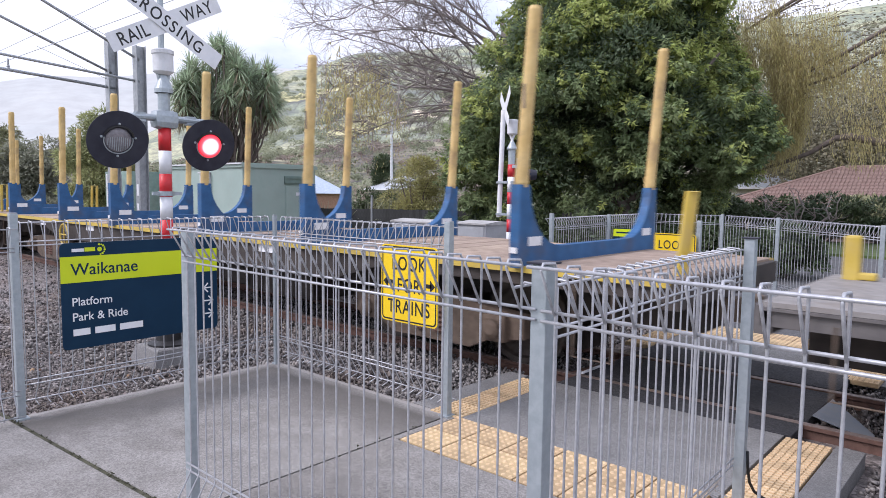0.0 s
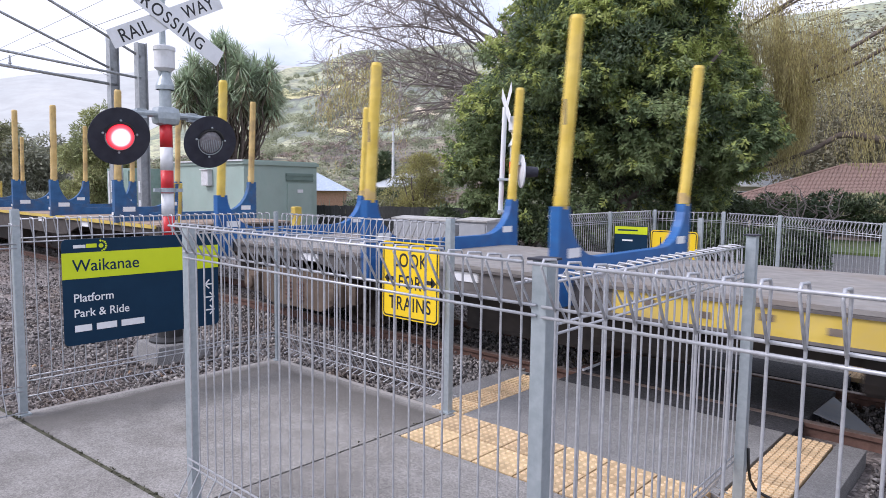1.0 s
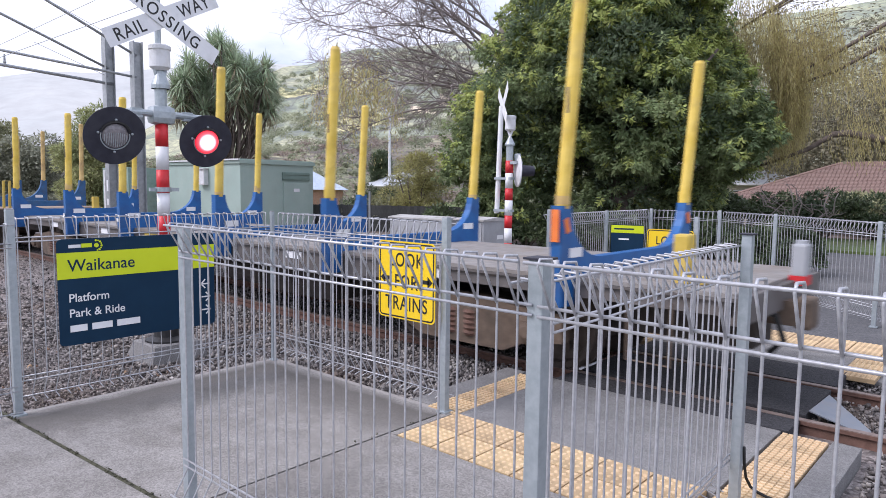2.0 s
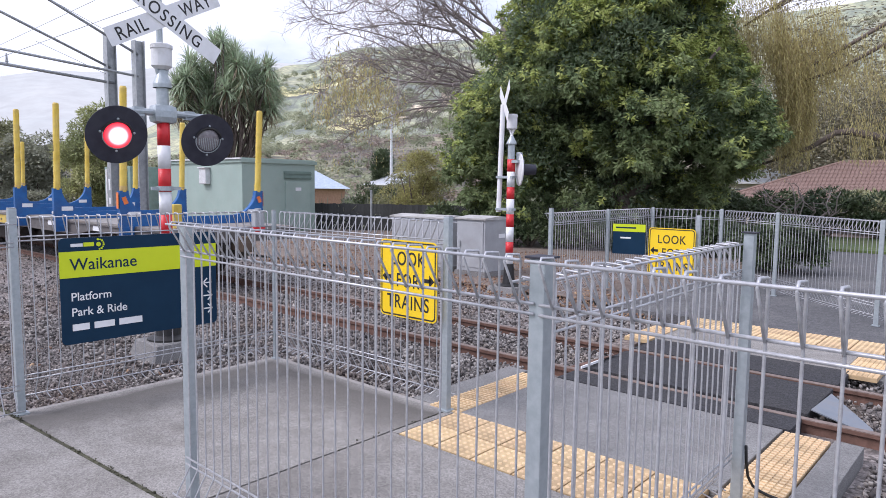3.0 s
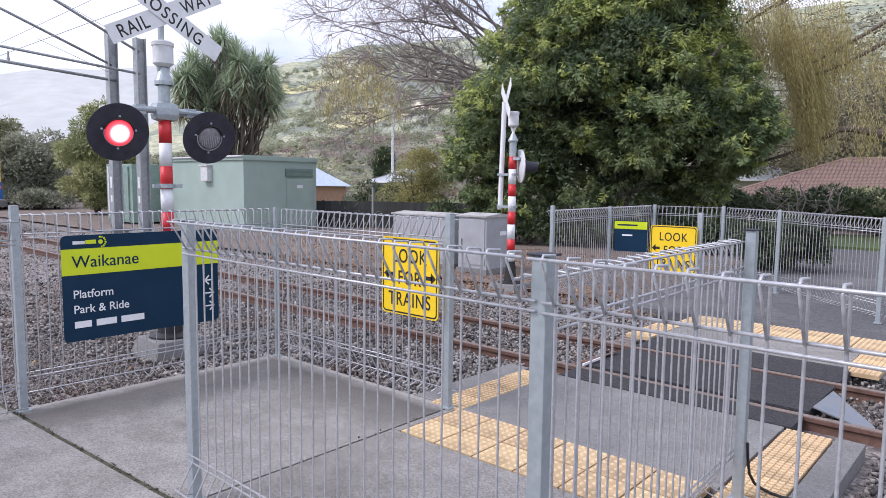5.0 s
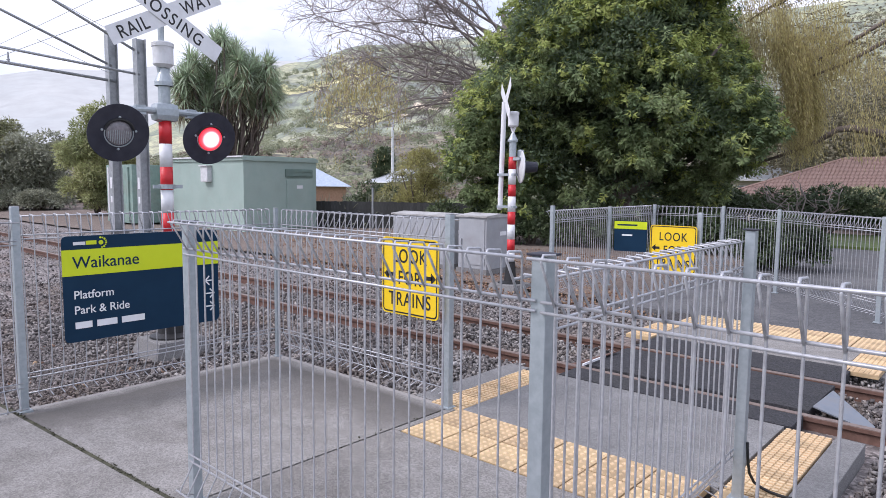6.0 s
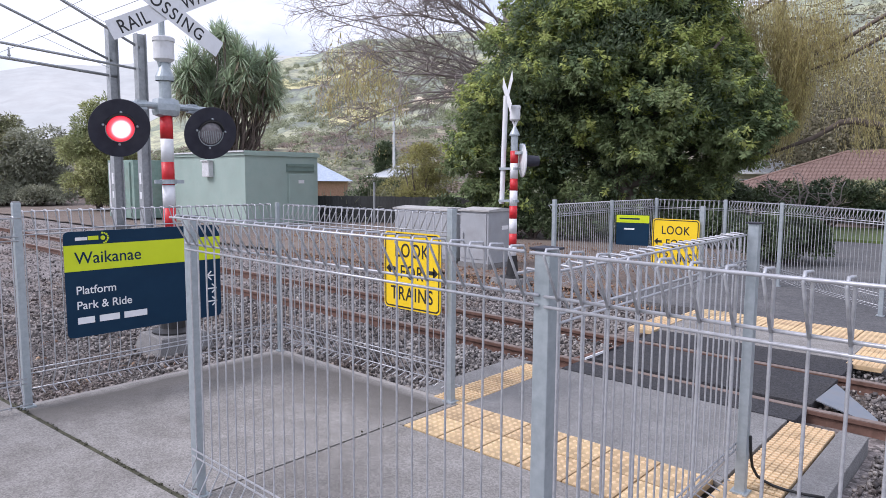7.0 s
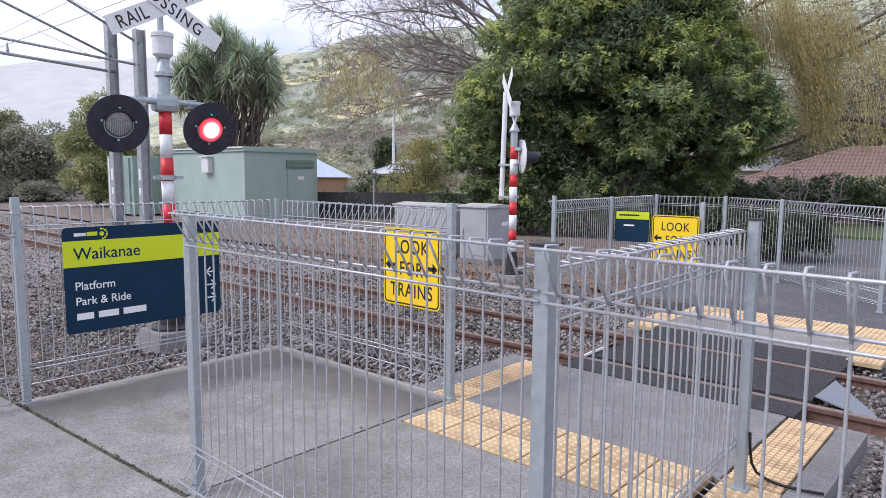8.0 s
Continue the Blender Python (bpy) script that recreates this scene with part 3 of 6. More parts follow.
def fence_post(parent, x, y, z=0.0, h=POST_H, turn=0.0, cap=True, w=0.052):
    p = part("post", Mesh().box((0, 0, h / 2), (w, w, h), bevel=0.004), GALV, parent, at=pose(x, y, z, 0, 0, turn))
    if cap:
        part("cap", Mesh().box((0, 0, h + 0.004), (w + 0.022, w + 0.022, 0.007), bevel=0.002), BLACK_DISC, p, "thin dark post cap")
    else:
        part("cap", Mesh().box((0, 0, h + 0.004), (w - 0.004, w - 0.004, 0.008), bevel=0.002), STEEL, p)
    part("foot_plate", Mesh().box((0, 0, 0.006), (w * 1.7, w * 1.7, 0.012)), GALV, p)
    return p


def fence_panel(parent, a, b, side, z=0.0, top=1.435, pitch=0.0785, r=0.0042, single=True, trim=0.012, low=0.07, ridge=False):
    """Wire mesh with a rolled top and bottom between posts a and b. side: +1 or -1, the side of the rolls to the left or right of a to b."""
    a, b = Vector((*a, 0)), Vector((*b, 0))
    d = (b - a).normalized()
    L = (b - a).length - 2 * trim
    ang = math.degrees(math.atan2(d.y, d.x))
    m = pose(a.x + d.x * trim - d.y * side * 0.033, a.y + d.y * trim + d.x * side * 0.033, z, 0, 0, ang)
    s = side * 0.075
    hz = [(s, top - 0.004), (0.0, top - 0.137), (0, top - 0.167), (0, low + 0.20), (0.0, low + 0.165), (s, low + 0.03)] + ([(0, top - 0.002)] if ridge else [])
    mesh = None
    for y, zz in hz:
        if mesh is None:
            mesh = part("mesh_panel", Mesh().tube([(-trim * 0.7, 0, 0), (L + trim * 0.7, 0, 0)], r * 1.2, 8), WIRE, parent, smooth=True, at=m @ pose(0, y, zz))
            y0, z0 = y, zz
        else:
            piece("long_wire", mesh.data, mesh, pose(0, y - y0, zz - z0))
    up = pose(0, -y0, -z0)
    path = [(0, s * 0.1, low), (0, s, low + 0.02), (0, s, low + 0.045), (0, s * 0.02, low + 0.17), (0, 0, low + 0.3), (0, 0, top - 0.3), (0, 0, top - 0.012), (0, s * 0.12, top + 0.004), (0, s * 0.9, top + 0.008), (0, s * 1.05, top - 0.012), (0, s * 0.06, top - 0.143)]
    n = round(L / pitch)
    one = Mesh().tube(path, r, 6)
    if single:
        w0 = part("wire", one, WIRE, mesh, smooth=True, at=up @ pose(L / n * 0.5, 0, 0))
        for i in range(1, n):
            piece("wire", w0.data, mesh, up @ pose(L / n * (i + 0.5) + random.uniform(-0.002, 0.002), 0, random.uniform(-0.002, 0.002), 0, random.uniform(-0.15, 0.15), 0))
    else:
        g = Mesh()
        for i in range(n):
            g.add([(p[0] + L / n * (i + 0.5), p[1], p[2]) for p in one.v], one.f)
        w0 = part("wire_mesh", g, WIRE, mesh, smooth=True, at=up)
        w0["kind"] = "stuff"
    return mesh


P0, P1, P2, P3, P4, P5, P6 = (-5.39, 1.5), (-3.2, 1.66), (-1.063, 1.64), (-1.1, 3.65), (-3.21, 3.68), (-5.4, 3.67), (1.05, 1.62)
near_fence = thing("fence", "galvanised wire mesh fence with rolled top round the walkway", "fence", "mesh fences")
for p in (P1, P2, P3, P6):
    fence_post(near_fence, *p, h=1.455 if p is P3 else POST_H)
fence_panel(near_fence, P1, P2, -1, top=1.482)
fence_panel(near_fence, (P2[0] + 0.012, P2[1]), P6, -1, top=1.480)
fence_panel(near_fence, P2, P3, 1, top=1.398, ridge=True)
track_fence = thing("fence", "galvanised wire mesh fence along the ballast carrying signs", "fence", "mesh fences")
fence_post(track_fence, *P0, h=1.485, cap=False)
fence_post(track_fence, *P5, h=1.43, w=0.034, cap=False)
fence_post(track_fence, *P4, h=1.455, cap=False)
fence_panel(track_fence, P0, P5, 1, top=1.42)
fence_panel(track_fence, P5, P4, 1, top=1.415)
fence_post(track_fence, -5.42, -0.7, cap=False)
fence_panel(track_fence, (-5.42, -0.7), P0, -1, z=-0.05)
far_fence = thing("fence", "galvanised wire mesh fence beyond the rails", "fence", "mesh fences")
F = [(-5.2, 8.2), (-5.35, 10.2), (-5.42, 12.1), (-4.2, 12.25), (-3.03, 11.35), (-1.4, 9.75)]
for p in F:
    fence_post(far_fence, *p, h=1.375 if p is F[0] else 1.32, cap=False)
for p, q in zip(F, F[1:]):
    fence_panel(far_fence, p, q, 1, top=1.30, single=False, r=0.004)
fence_post(far_fence, -3.08, 8.2, h=1.35, cap=False)
fence_panel(far_fence, F[-1], (0.6, 9.4), 1, top=1.30, single=False)

poly_slab("joint_walkway", [(-9.0, joint_y(-9.0) - 0.02), (-3.19, joint_y(-3.19) - 0.02), (-3.19, joint_y(-3.19) + 0.02), (-9.0, joint_y(-9.0) + 0.02)], -0.2, -0.005, MOSS, "dark mossy joint between slabs", "joint")
slab("joint_turn", -3.23, -3.19, 1.3, 3.72, -0.2, -0.012, MOSS, "dark mossy joint between slabs", category="joint")

moss = stones("joint_moss", [*[(-9.0 + 0.1 * i, -8.9 + 0.1 * i, joint_y(-8.95 + 0.1 * i) - 0.012, joint_y(-8.95 + 0.1 * i) + 0.012, -0.012, 5000 + 4000 * (i % 5 == 0)) for i in range(58)], (-5.46, -5.3, 1.42, 1.47, -0.003, 2500), (-3.216, -3.2, 2.4, 3.7, -0.012, 2500)], "dark moss growing unevenly in the slab joints", MOSS, 14, 0.003, 0.0075)
moss["category"] = "moss"
# black cable hanging at the fence post
cable = Mesh().tube([(-1.068, 3.665, 0.32), (-1.07, 3.69, 0.22), (-1.075, 3.75, 0.12), (-1.065, 3.81, 0.05), (-1.03, 3.83, 0.022), (-0.98, 3.815, 0.018), (-0.92, 3.812, 0.016), (-0.83, 3.83, 0.014), (-0.74, 3.86, 0.014)], 0.008, 8)
tagged(part("cable", cable, RUBBER, smooth=True), "black rubber cable running down a fence post", "cable")

# ---------- signs ----------


def facing(x, y, z, nx, ny):
    """A pose whose z axis points along (nx, ny) and whose y axis points up: for flat signs."""
    n = Vector((nx, ny, 0)).normalized()
    r = Vector((0, 0, 1)).cross(n)
    return Matrix(((r.x, 0, n.x, x), (r.y, 0, n.y, y), (0, 1, 0, z), (0, 0, 0, 1)))


def station_sign(m, w, h, s, full, label):
    base = thing("direction_sign", label, "sign", "direction signs", at=m)
    part("panel", Mesh().prism(rounded(w, h, 0.03 * s * 1.3), -0.004, 0.0), NAVY, base)
    part("band", Mesh().box((0, h * (0.25 if full else 0.355), 0.001), (w, h * 0.245, 0.004)), LIME, base, "lime green band")
    for y in (h * 0.36, -h * 0.36):
        part("rail", Mesh().box((0, y, -0.018), (w * 0.9, 0.03, 0.026)), GALV, base)
    if full:
        u = -w / 2 + 0.075
        # emblem: bars for the word, dots for the mark
        part("emblem_word", Mesh().box((u + 0.05, h * 0.43, 0.001), (0.085, 0.024, 0.003)), WHITE, base, "pale emblem bar")
        part("emblem_word", Mesh().box((u + 0.135, h * 0.433, 0.001), (0.075, 0.03, 0.003)), LIME, base, "lime emblem bar")
        g = Mesh()
        for k in range(8):
            a = radians(-80 + 25 * k)
            g.lathe([(0.006 + 0.002 * (k % 2), -0.001), (0.006 + 0.002 * (k % 2), 0.003)], 10, Matrix.Translation((u + 0.205 + 0.038 * math.cos(a), h * 0.43 + 0.038 * math.sin(a), 0)))
        g.lathe([(0.017, -0.001), (0.017, 0.003)], 14, Matrix.Translation((u + 0.205, h * 0.43, 0)))
        part("emblem_mark", g, LIME, base, "lime dotted emblem")
        text("Waikanae", 0.128, NAVY, base, pose(u - 0.005, h * 0.25 - 0.043, 0.004), squeeze=0.97, bold=0.0007)
        text("Platform", 0.088, WHITE, base, pose(u - 0.005, -0.073, 0.002), squeeze=0.97, bold=0.0007)
        text("Park & Ride", 0.088, WHITE, base, pose(u - 0.005, -0.188, 0.002), squeeze=0.97, bold=0.0007)
        x = u
        for k in (0.12, 0.15, 0.18):
            part("bar", Mesh().box((x + k / 2, -0.275, 0.001), (k, 0.05, 0.003)), WHITE, base)
            x += k + 0.035
        for j, d in enumerate((-1, 1, 1)):
            x, y = w / 2 - 0.085, -0.04 - 0.112 * j
            g = Mesh().box((x, y, 0.001), (0.075, 0.011, 0.003))
            for q in (-1, 1):
                g.box((x + d * 0.022, y + q * 0.018, 0.001), (0.058, 0.011, 0.003), Matrix.Rotation(-d * q * radians(45), 4, "Z"))
            part("arrow", g, WHITE, base)
    else:
        for j in range(2):
            part("bar", Mesh().box((-w * 0.1, h * 0.36 - j * h * 0.33, 0.002), (w * (0.62 - 0.3 * j), h * 0.05, 0.004)), NAVY if j == 0 else WHITE, base)


station_sign(facing(-5.325, 2.395, 0.865, 1, 0), 1.25, 0.80, 1.0, True, "navy and lime station direction sign on mesh fence")
station_sign(facing(-4.92, 10.1, 0.86, 0.25, -1), 0.52, 0.50, 0.5, False, "small navy and lime direction sign beyond rails")


def look_sign(m, label):
    base = thing("warning_sign", label, "sign", "look for trains signs", at=m)
    part("panel", Mesh().prism(rounded(0.60, 0.60, 0.04), -0.004, 0.0), SIGN_YELLOW, base)
    outer, inner = rounded(0.578, 0.578, 0.034), rounded(0.556, 0.556, 0.026)
    n = len(outer)
    part("border", Mesh().add([(a, b, 0.0015) for a, b in outer] + [(a, b, 0.0015) for a, b in inner], [(k, (k + 1) % n, n + (k + 1) % n, n + k) for k in range(n)]), BLACK, base)
    for j, word in enumerate(("LOOK", "FOR", "TRAINS")):
        text(word, 0.15, BLACK, base, pose(0, 0.108 - 0.168 * j, 0.001), align="CENTER", squeeze=0.82, space=1.12, bold=0.001)
    for d in (-1, 1):
        g = Mesh().box((d * 0.205, 0.01, 0.001), (0.07, 0.03, 0.002))
        g.prism([(d * 0.275, 0.01), (d * 0.225, 0.055), (d * 0.225, -0.035)][::d], 0.0, 0.002)
        part("arrow", g, BLACK, base)
    part("bracket", Mesh().box((0, 0.15, -0.02), (0.56, 0.03, 0.03)), GALV, base)


look_sign(facing(-3.545, 3.60, 0.965, 0.0, -1), "yellow square look for trains sign on mesh fence")
look_sign(facing(-3.39, 8.14, 0.885, 0.0, -1), "yellow square look for trains sign beyond rails")

# ---------- crossing signals ----------


def band_pole(parent, r, z0, z1, first, step):
    z, k = z0, first
    while z < z1 - 0.01:
        e = min(z + step, z1)
        part("pole_band", Mesh().lathe([(r, z), (r, e)], 24), RED if k else WHITE, parent, "red painted band" if k else "white painted band", smooth=True)
        z, k = e, not k


def crossbuck(parent, m, w=1.27, letters=True):
    arms = []
    for i, a in enumerate((-30, 28)):
        arm = part("crossbuck_arm", Mesh().prism(rounded(w, 0.18, 0.008), 0.0, 0.004), WHITE, parent, at=m @ pose(0, 0, -0.012 * i, 0, 0, a))
        arms.append(arm)
        if letters and i == 0:
            text("CROSSING", 0.172, BLACK, arm, pose(0, -0.06, 0.005), align="CENTER", space=1.22, squeeze=0.88, bold=0.0012)
        elif letters:
            text("RAIL", 0.172, BLACK, arm, pose(-0.38, -0.06, 0.005), align="CENTER", space=1.12, squeeze=0.88, bold=0.0012)
            text("WAY", 0.172, BLACK, arm, pose(0.36, -0.06, 0.005), align="CENTER", space=1.12, squeeze=0.88, bold=0.0012)


def frustum(a, b, z0, z1):
    """A square block with sloping sides, half widths a below and b above."""
    return Mesh().add([(x * r, y * r, z) for r, z in ((a, z0), (b, z1), (b - 0.02, z1 + 0.012)) for x, y in ((-1, -1), (1, -1), (1, 1), (-1, 1))],
                      [(k, (k + 1) % 4, 4 + (k + 1) % 4, 4 + k) for k in range(4)] + [(4 + k, 4 + (k + 1) % 4, 8 + (k + 1) % 4, 8 + k) for k in range(4)] + [(8, 9, 10, 11)])


SIG = pose(-6.6, 3.2, 0)
signal = thing("crossing_signal", "red and white railway crossing signal with twin lamps", "crossing signal", "crossing signals", at=SIG)
part("footing", frustum(0.33, 0.24, -0.2, 0.07), CONCRETE_OLD, signal)
part("base", Mesh().lathe([(0.21, 0.07), (0.21, 0.10), (0.13, 0.13), (0.10, 0.40), (0.10, 0.46)], 20), BLACK, signal, "black cast base", smooth=False)
band_pole(signal, 0.061, 0.44, 2.28, False, 0.23)
part("collar", Mesh().lathe([(0.08, 1.60), (0.08, 1.645)], 20).box((0, 0.11, 1.622), (0.03, 0.10, 0.035)).box((0, -0.10, 1.622), (0.03, 0.08, 0.035)), GALV, signal)
part("upper_pole", Mesh().lathe([(0.058, 2.28), (0.058, 2.62), (0.085, 2.62), (0.085, 2.65)], 20), GALV, signal, smooth=False)
part("yoke", Mesh().lathe([(0.088, 2.62), (0.088, 2.66), (0.05, 2.76), (0.035, 2.82)], 20).box((0, 0.045, 2.76), (0.03, 0.022, 0.2), Matrix.Rotation(radians(-12), 4, "X")).box((0, -0.045, 2.76), (0.03, 0.022, 0.2), Matrix.Rotation(radians(12), 4, "X")), GALV, signal)
part("bell", Mesh().lathe([(0.06, 2.80), (0.098, 2.83), (0.098, 3.0), (0.106, 3.0), (0.106, 3.035), (0.08, 3.05)], 24), CABINET_TOP, signal, "pale grey bell housing")
part("crossbuck_pole", Mesh().tube([(-0.03, 0, 3.0), (-0.03, 0, 3.62)], 0.03, 12), GALV, signal)
part("junction_box", Mesh().box((0.0, 0, 2.36), (0.18, 0.25, 0.19), bevel=0.065), GALV, signal, "cast grey lamp bracket hub")
for s in (-1, 1):
    part("lamp_arm", Mesh().tube([(0.03, s * 0.1, 2.37), (0.03, s * 0.42, 2.36)], 0.034, 10).box((0.03, s * 0.26, 2.365), (0.05, 0.1, 0.09)), GALV, signal)
crossbuck(signal, facing(0.03, 0.04, 3.32, 1, 0))
LAMPS = []
for s, y in ((-1, -0.50), (1, 0.42)):
    m = facing(0.1, y, 2.125, 1, -0.12) @ pose(0, 0, 0, 17, 0, 0)
    LAMPS.append(m)
    d = part("lamp_disc", Mesh().lathe([(0.262, 0.0), (0.275, 0.005), (0.275, 0.012), (0.13, 0.015)], 48), BLACK_DISC, signal, "matt black backing disc", at=m)
    part("housing", Mesh().lathe([(0.12, -0.16), (0.13, -0.02), (0.13, 0.0)], 24), BLACK, d)
    part("rim", Mesh().tube([(0.128 * math.cos(a * math.pi / 16), 0.128 * math.sin(a * math.pi / 16), 0.018) for a in range(-17, 2)], 0.006, 6), GALV, d)
    lens = Mesh()
    lens.lathe([(0.118, 0.012), (0.112, 0.022), (0.06, 0.034), (0.002, 0.038)], 32)
    part("lens", lens, LENS_OFF, d, "unlit ribbed lens", smooth=True)
    g = Mesh()
    for k in range(-5, 6):
        hh = math.sqrt(0.108 ** 2 - (k * 0.019) ** 2)
        g.box((k * 0.019, -hh * 0.3, 0.036 - 0.9 * (k * 0.019) ** 2), (0.006, hh * 1.25, 0.004))
    part("lens_rib", g, GALV, d)
    for a in (90, 270, 10, 170):
        part("bolt", Mesh().lathe([(0.013, 0.012), (0.011, 0.024), (0.004, 0.028)], 10, Matrix.Translation((0.152 * math.cos(radians(a)), 0.152 * math.sin(radians(a)), 0))), GALV, d)
    part("hood", Mesh().tube([(0.135 * math.cos(radians(a)), 0.135 * math.sin(radians(a)), 0.03) for a in range(20, 165, 10)], 0.012, 6), BLACK, d)


def lamp_glow():
    """Red signal lens: almost white over the bulb, deep red towards its rim."""
    m = bpy.data.materials.new("lit red lens")
    m.use_nodes = True
    t = m.node_tree
    n, l = t.nodes, t.links
    b = n["Principled BSDF"]
    co, ln, r, st = n.new("ShaderNodeTexCoord"), n.new("ShaderNodeVectorMath"), n.new("ShaderNodeValToRGB"), n.new("ShaderNodeMapRange")
    ln.operation = "LENGTH"
    l.new(co.outputs["Object"], ln.inputs[0])
    sc = n.new("ShaderNodeMath")
    sc.operation, sc.inputs[1].default_value = "MULTIPLY", 6.6
    l.new(ln.outputs["Value"], sc.inputs[0])
    el = r.color_ramp.elements
    el[0].position, el[0].color = 0.53, (1.0, 0.80, 0.78, 1)
    el[1].position, el[1].color = 0.84, (0.85, 0.02, 0.04, 1)
    e = el.new(0.69)
    e.color = (1.0, 0.12, 0.14, 1)
    l.new(sc.outputs[0], r.inputs[0])
    st.inputs["From Min"].default_value, st.inputs["From Max"].default_value = 0.40, 0.72
    st.inputs["To Min"].default_value, st.inputs["To Max"].default_value = 4.0, 0.95
    l.new(sc.outputs[0], st.inputs[0])
    l.new(r.outputs[0], b.inputs["Emission Color"])
    l.new(st.outputs[0], b.inputs["Emission Strength"])
    b.inputs["Base Color"].default_value = (0.4, 0.01, 0.02, 1)
    return m


flash = part("lit_lamp", Mesh().lathe([(0.124, 0.030), (0.118, 0.040), (0.092, 0.050), (0.055, 0.060), (0.002, 0.066)], 36), lamp_glow(), signal, "glowing red signal lamp", smooth=True, at=LAMPS[1])

FSIG = pose(-6.62, 9.16, 0)
fsignal = thing("crossing_signal", "red and white crossing signal seen edge on beyond rails", "crossing signal", "crossing signals", at=FSIG)
part("footing", frustum(0.33, 0.25, -0.2, 0.0), CONCRETE_OLD, fsignal)
part("base", Mesh().lathe([(0.21, 0.0), (0.21, 0.025), (0.11, 0.045), (0.092, 0.18), (0.078, 0.36), (0.078, 0.38)], 20), BLACK, fsignal, "black cast base")
for k, (z, e) in enumerate(((0.36, 0.55), (0.55, 0.755), (0.755, 1.005), (1.005, 1.22), (1.22, 1.475), (1.475, 1.675), (1.675, 1.93), (1.93, 2.135))):
    part("pole_band", Mesh().lathe([(0.066, z), (0.066, e)], 24), RED if k % 2 else WHITE, fsignal, "red painted band" if k % 2 else "white painted band", smooth=True)
part("upper_pole", Mesh().lathe([(0.06, 2.135), (0.06, 2.38), (0.085, 2.385), (0.085, 2.41), (0.03, 2.52)], 20), GALV, fsignal)
part("yoke", Mesh().box((0, 0, 2.54), (0.028, 0.03, 0.26), Matrix.Rotation(radians(20), 4, (-0.55, 0.83, 0))).box((0, 0, 2.54), (0.028, 0.03, 0.26), Matrix.Rotation(radians(-20), 4, (-0.55, 0.83, 0))), WHITE, fsignal)
part("bell", Mesh().lathe([(0.07, 2.63), (0.088, 2.65), (0.088, 2.83), (0.096, 2.83), (0.096, 2.87), (0.07, 2.88)], 24), CABINET_TOP, fsignal, "pale grey bell housing")
part("lamp_clamp", Mesh().box((0.06, 0.05, 2.10), (0.20, 0.20, 0.05)).box((0.10, 0.09, 2.19), (0.09, 0.09, 0.13), bevel=0.02), GALV, fsignal)
for z in (1.97,):
    d = part("lamp_disc", Mesh().lathe([(0.27, 0.0), (0.275, 0.01), (0.27, 0.02), (0.12, 0.05)], 36), CABINET_TOP, fsignal, "grey back of a lamp disc", at=facing(0.115, 0.10, z, -0.62, -0.70))
    part("hood", Mesh().lathe([(0.10, -0.02), (0.085, -0.26), (0.08, -0.26)], 20), BLACK_DISC, d, "black lamp hood")
part("sign_post", Mesh().tube([(-0.245, 0.0, 1.25), (-0.19, 0.0, 3.05)], 0.042, 12), WHITE, fsignal, "white sign post")
for z in (1.30, 1.84):
    part("clamp", Mesh().box((-0.1, 0, z), (0.34, 0.12, 0.04)), GALV, fsignal)
crossbuck(fsignal, facing(-0.17, 0.0, 3.06, -0.705, -0.709), 1.1, False)

# ---------- trackside equipment ----------


def cabinet(x0, x1, y0, y1, h, label, door):
    base = thing("equipment_cabinet", label, "cabinet", "trackside cabinets", at=pose((x0 + x1) / 2, (y0 + y1) / 2, -0.06))
    w, d = x1 - x0, y1 - y0
    part("plinth", Mesh().box((0, 0, 0.05), (w + 0.06, d + 0.06, 0.1)), CONCRETE_OLD, base)
    part("body", Mesh().box((0, 0, 0.1 + h / 2), (w, d, h), bevel=0.008), CABINET, base)
    if door:
        dr = part("door", Mesh().box((0, -d / 2 - 0.008, 0.12 + h / 2), (w - 0.08, 0.016, h - 0.12), bevel=0.004), CABINET, base)
        part("handle", Mesh().box((-w * 0.36, -d / 2 - 0.03, 0.12 + h * 0.5), (0.02, 0.03, 0.12)), STEEL, dr)
    top = Mesh().prism([(-d / 2 - 0.04, h + 0.1), (d / 2 + 0.04, h + 0.1), (d / 2 + 0.04, h + 0.13), (0, h + 0.17), (-d / 2 - 0.04, h + 0.13)], -w / 2 - 0.03, w / 2 + 0.03, Matrix(((0, 0, 1, 0), (1, 0, 0, 0), (0, 1, 0, 0), (0, 0, 0, 1))))
    part("lid", top, CABINET_LID, base, "pale weathered lid")
    part("label_plate", Mesh().box((w / 2 + 0.004, 0.1, h * 0.78), (0.006, 0.2, 0.08)), WHITE, base)


cabinet(-8.50, -7.80, 10.0, 10.85, 1.0, "tall grey steel equipment cabinet with closed door", True)
cabinet(-10.4, -8.85, 10.05, 10.75, 0.97, "low grey steel equipment cabinet on plinth", True)

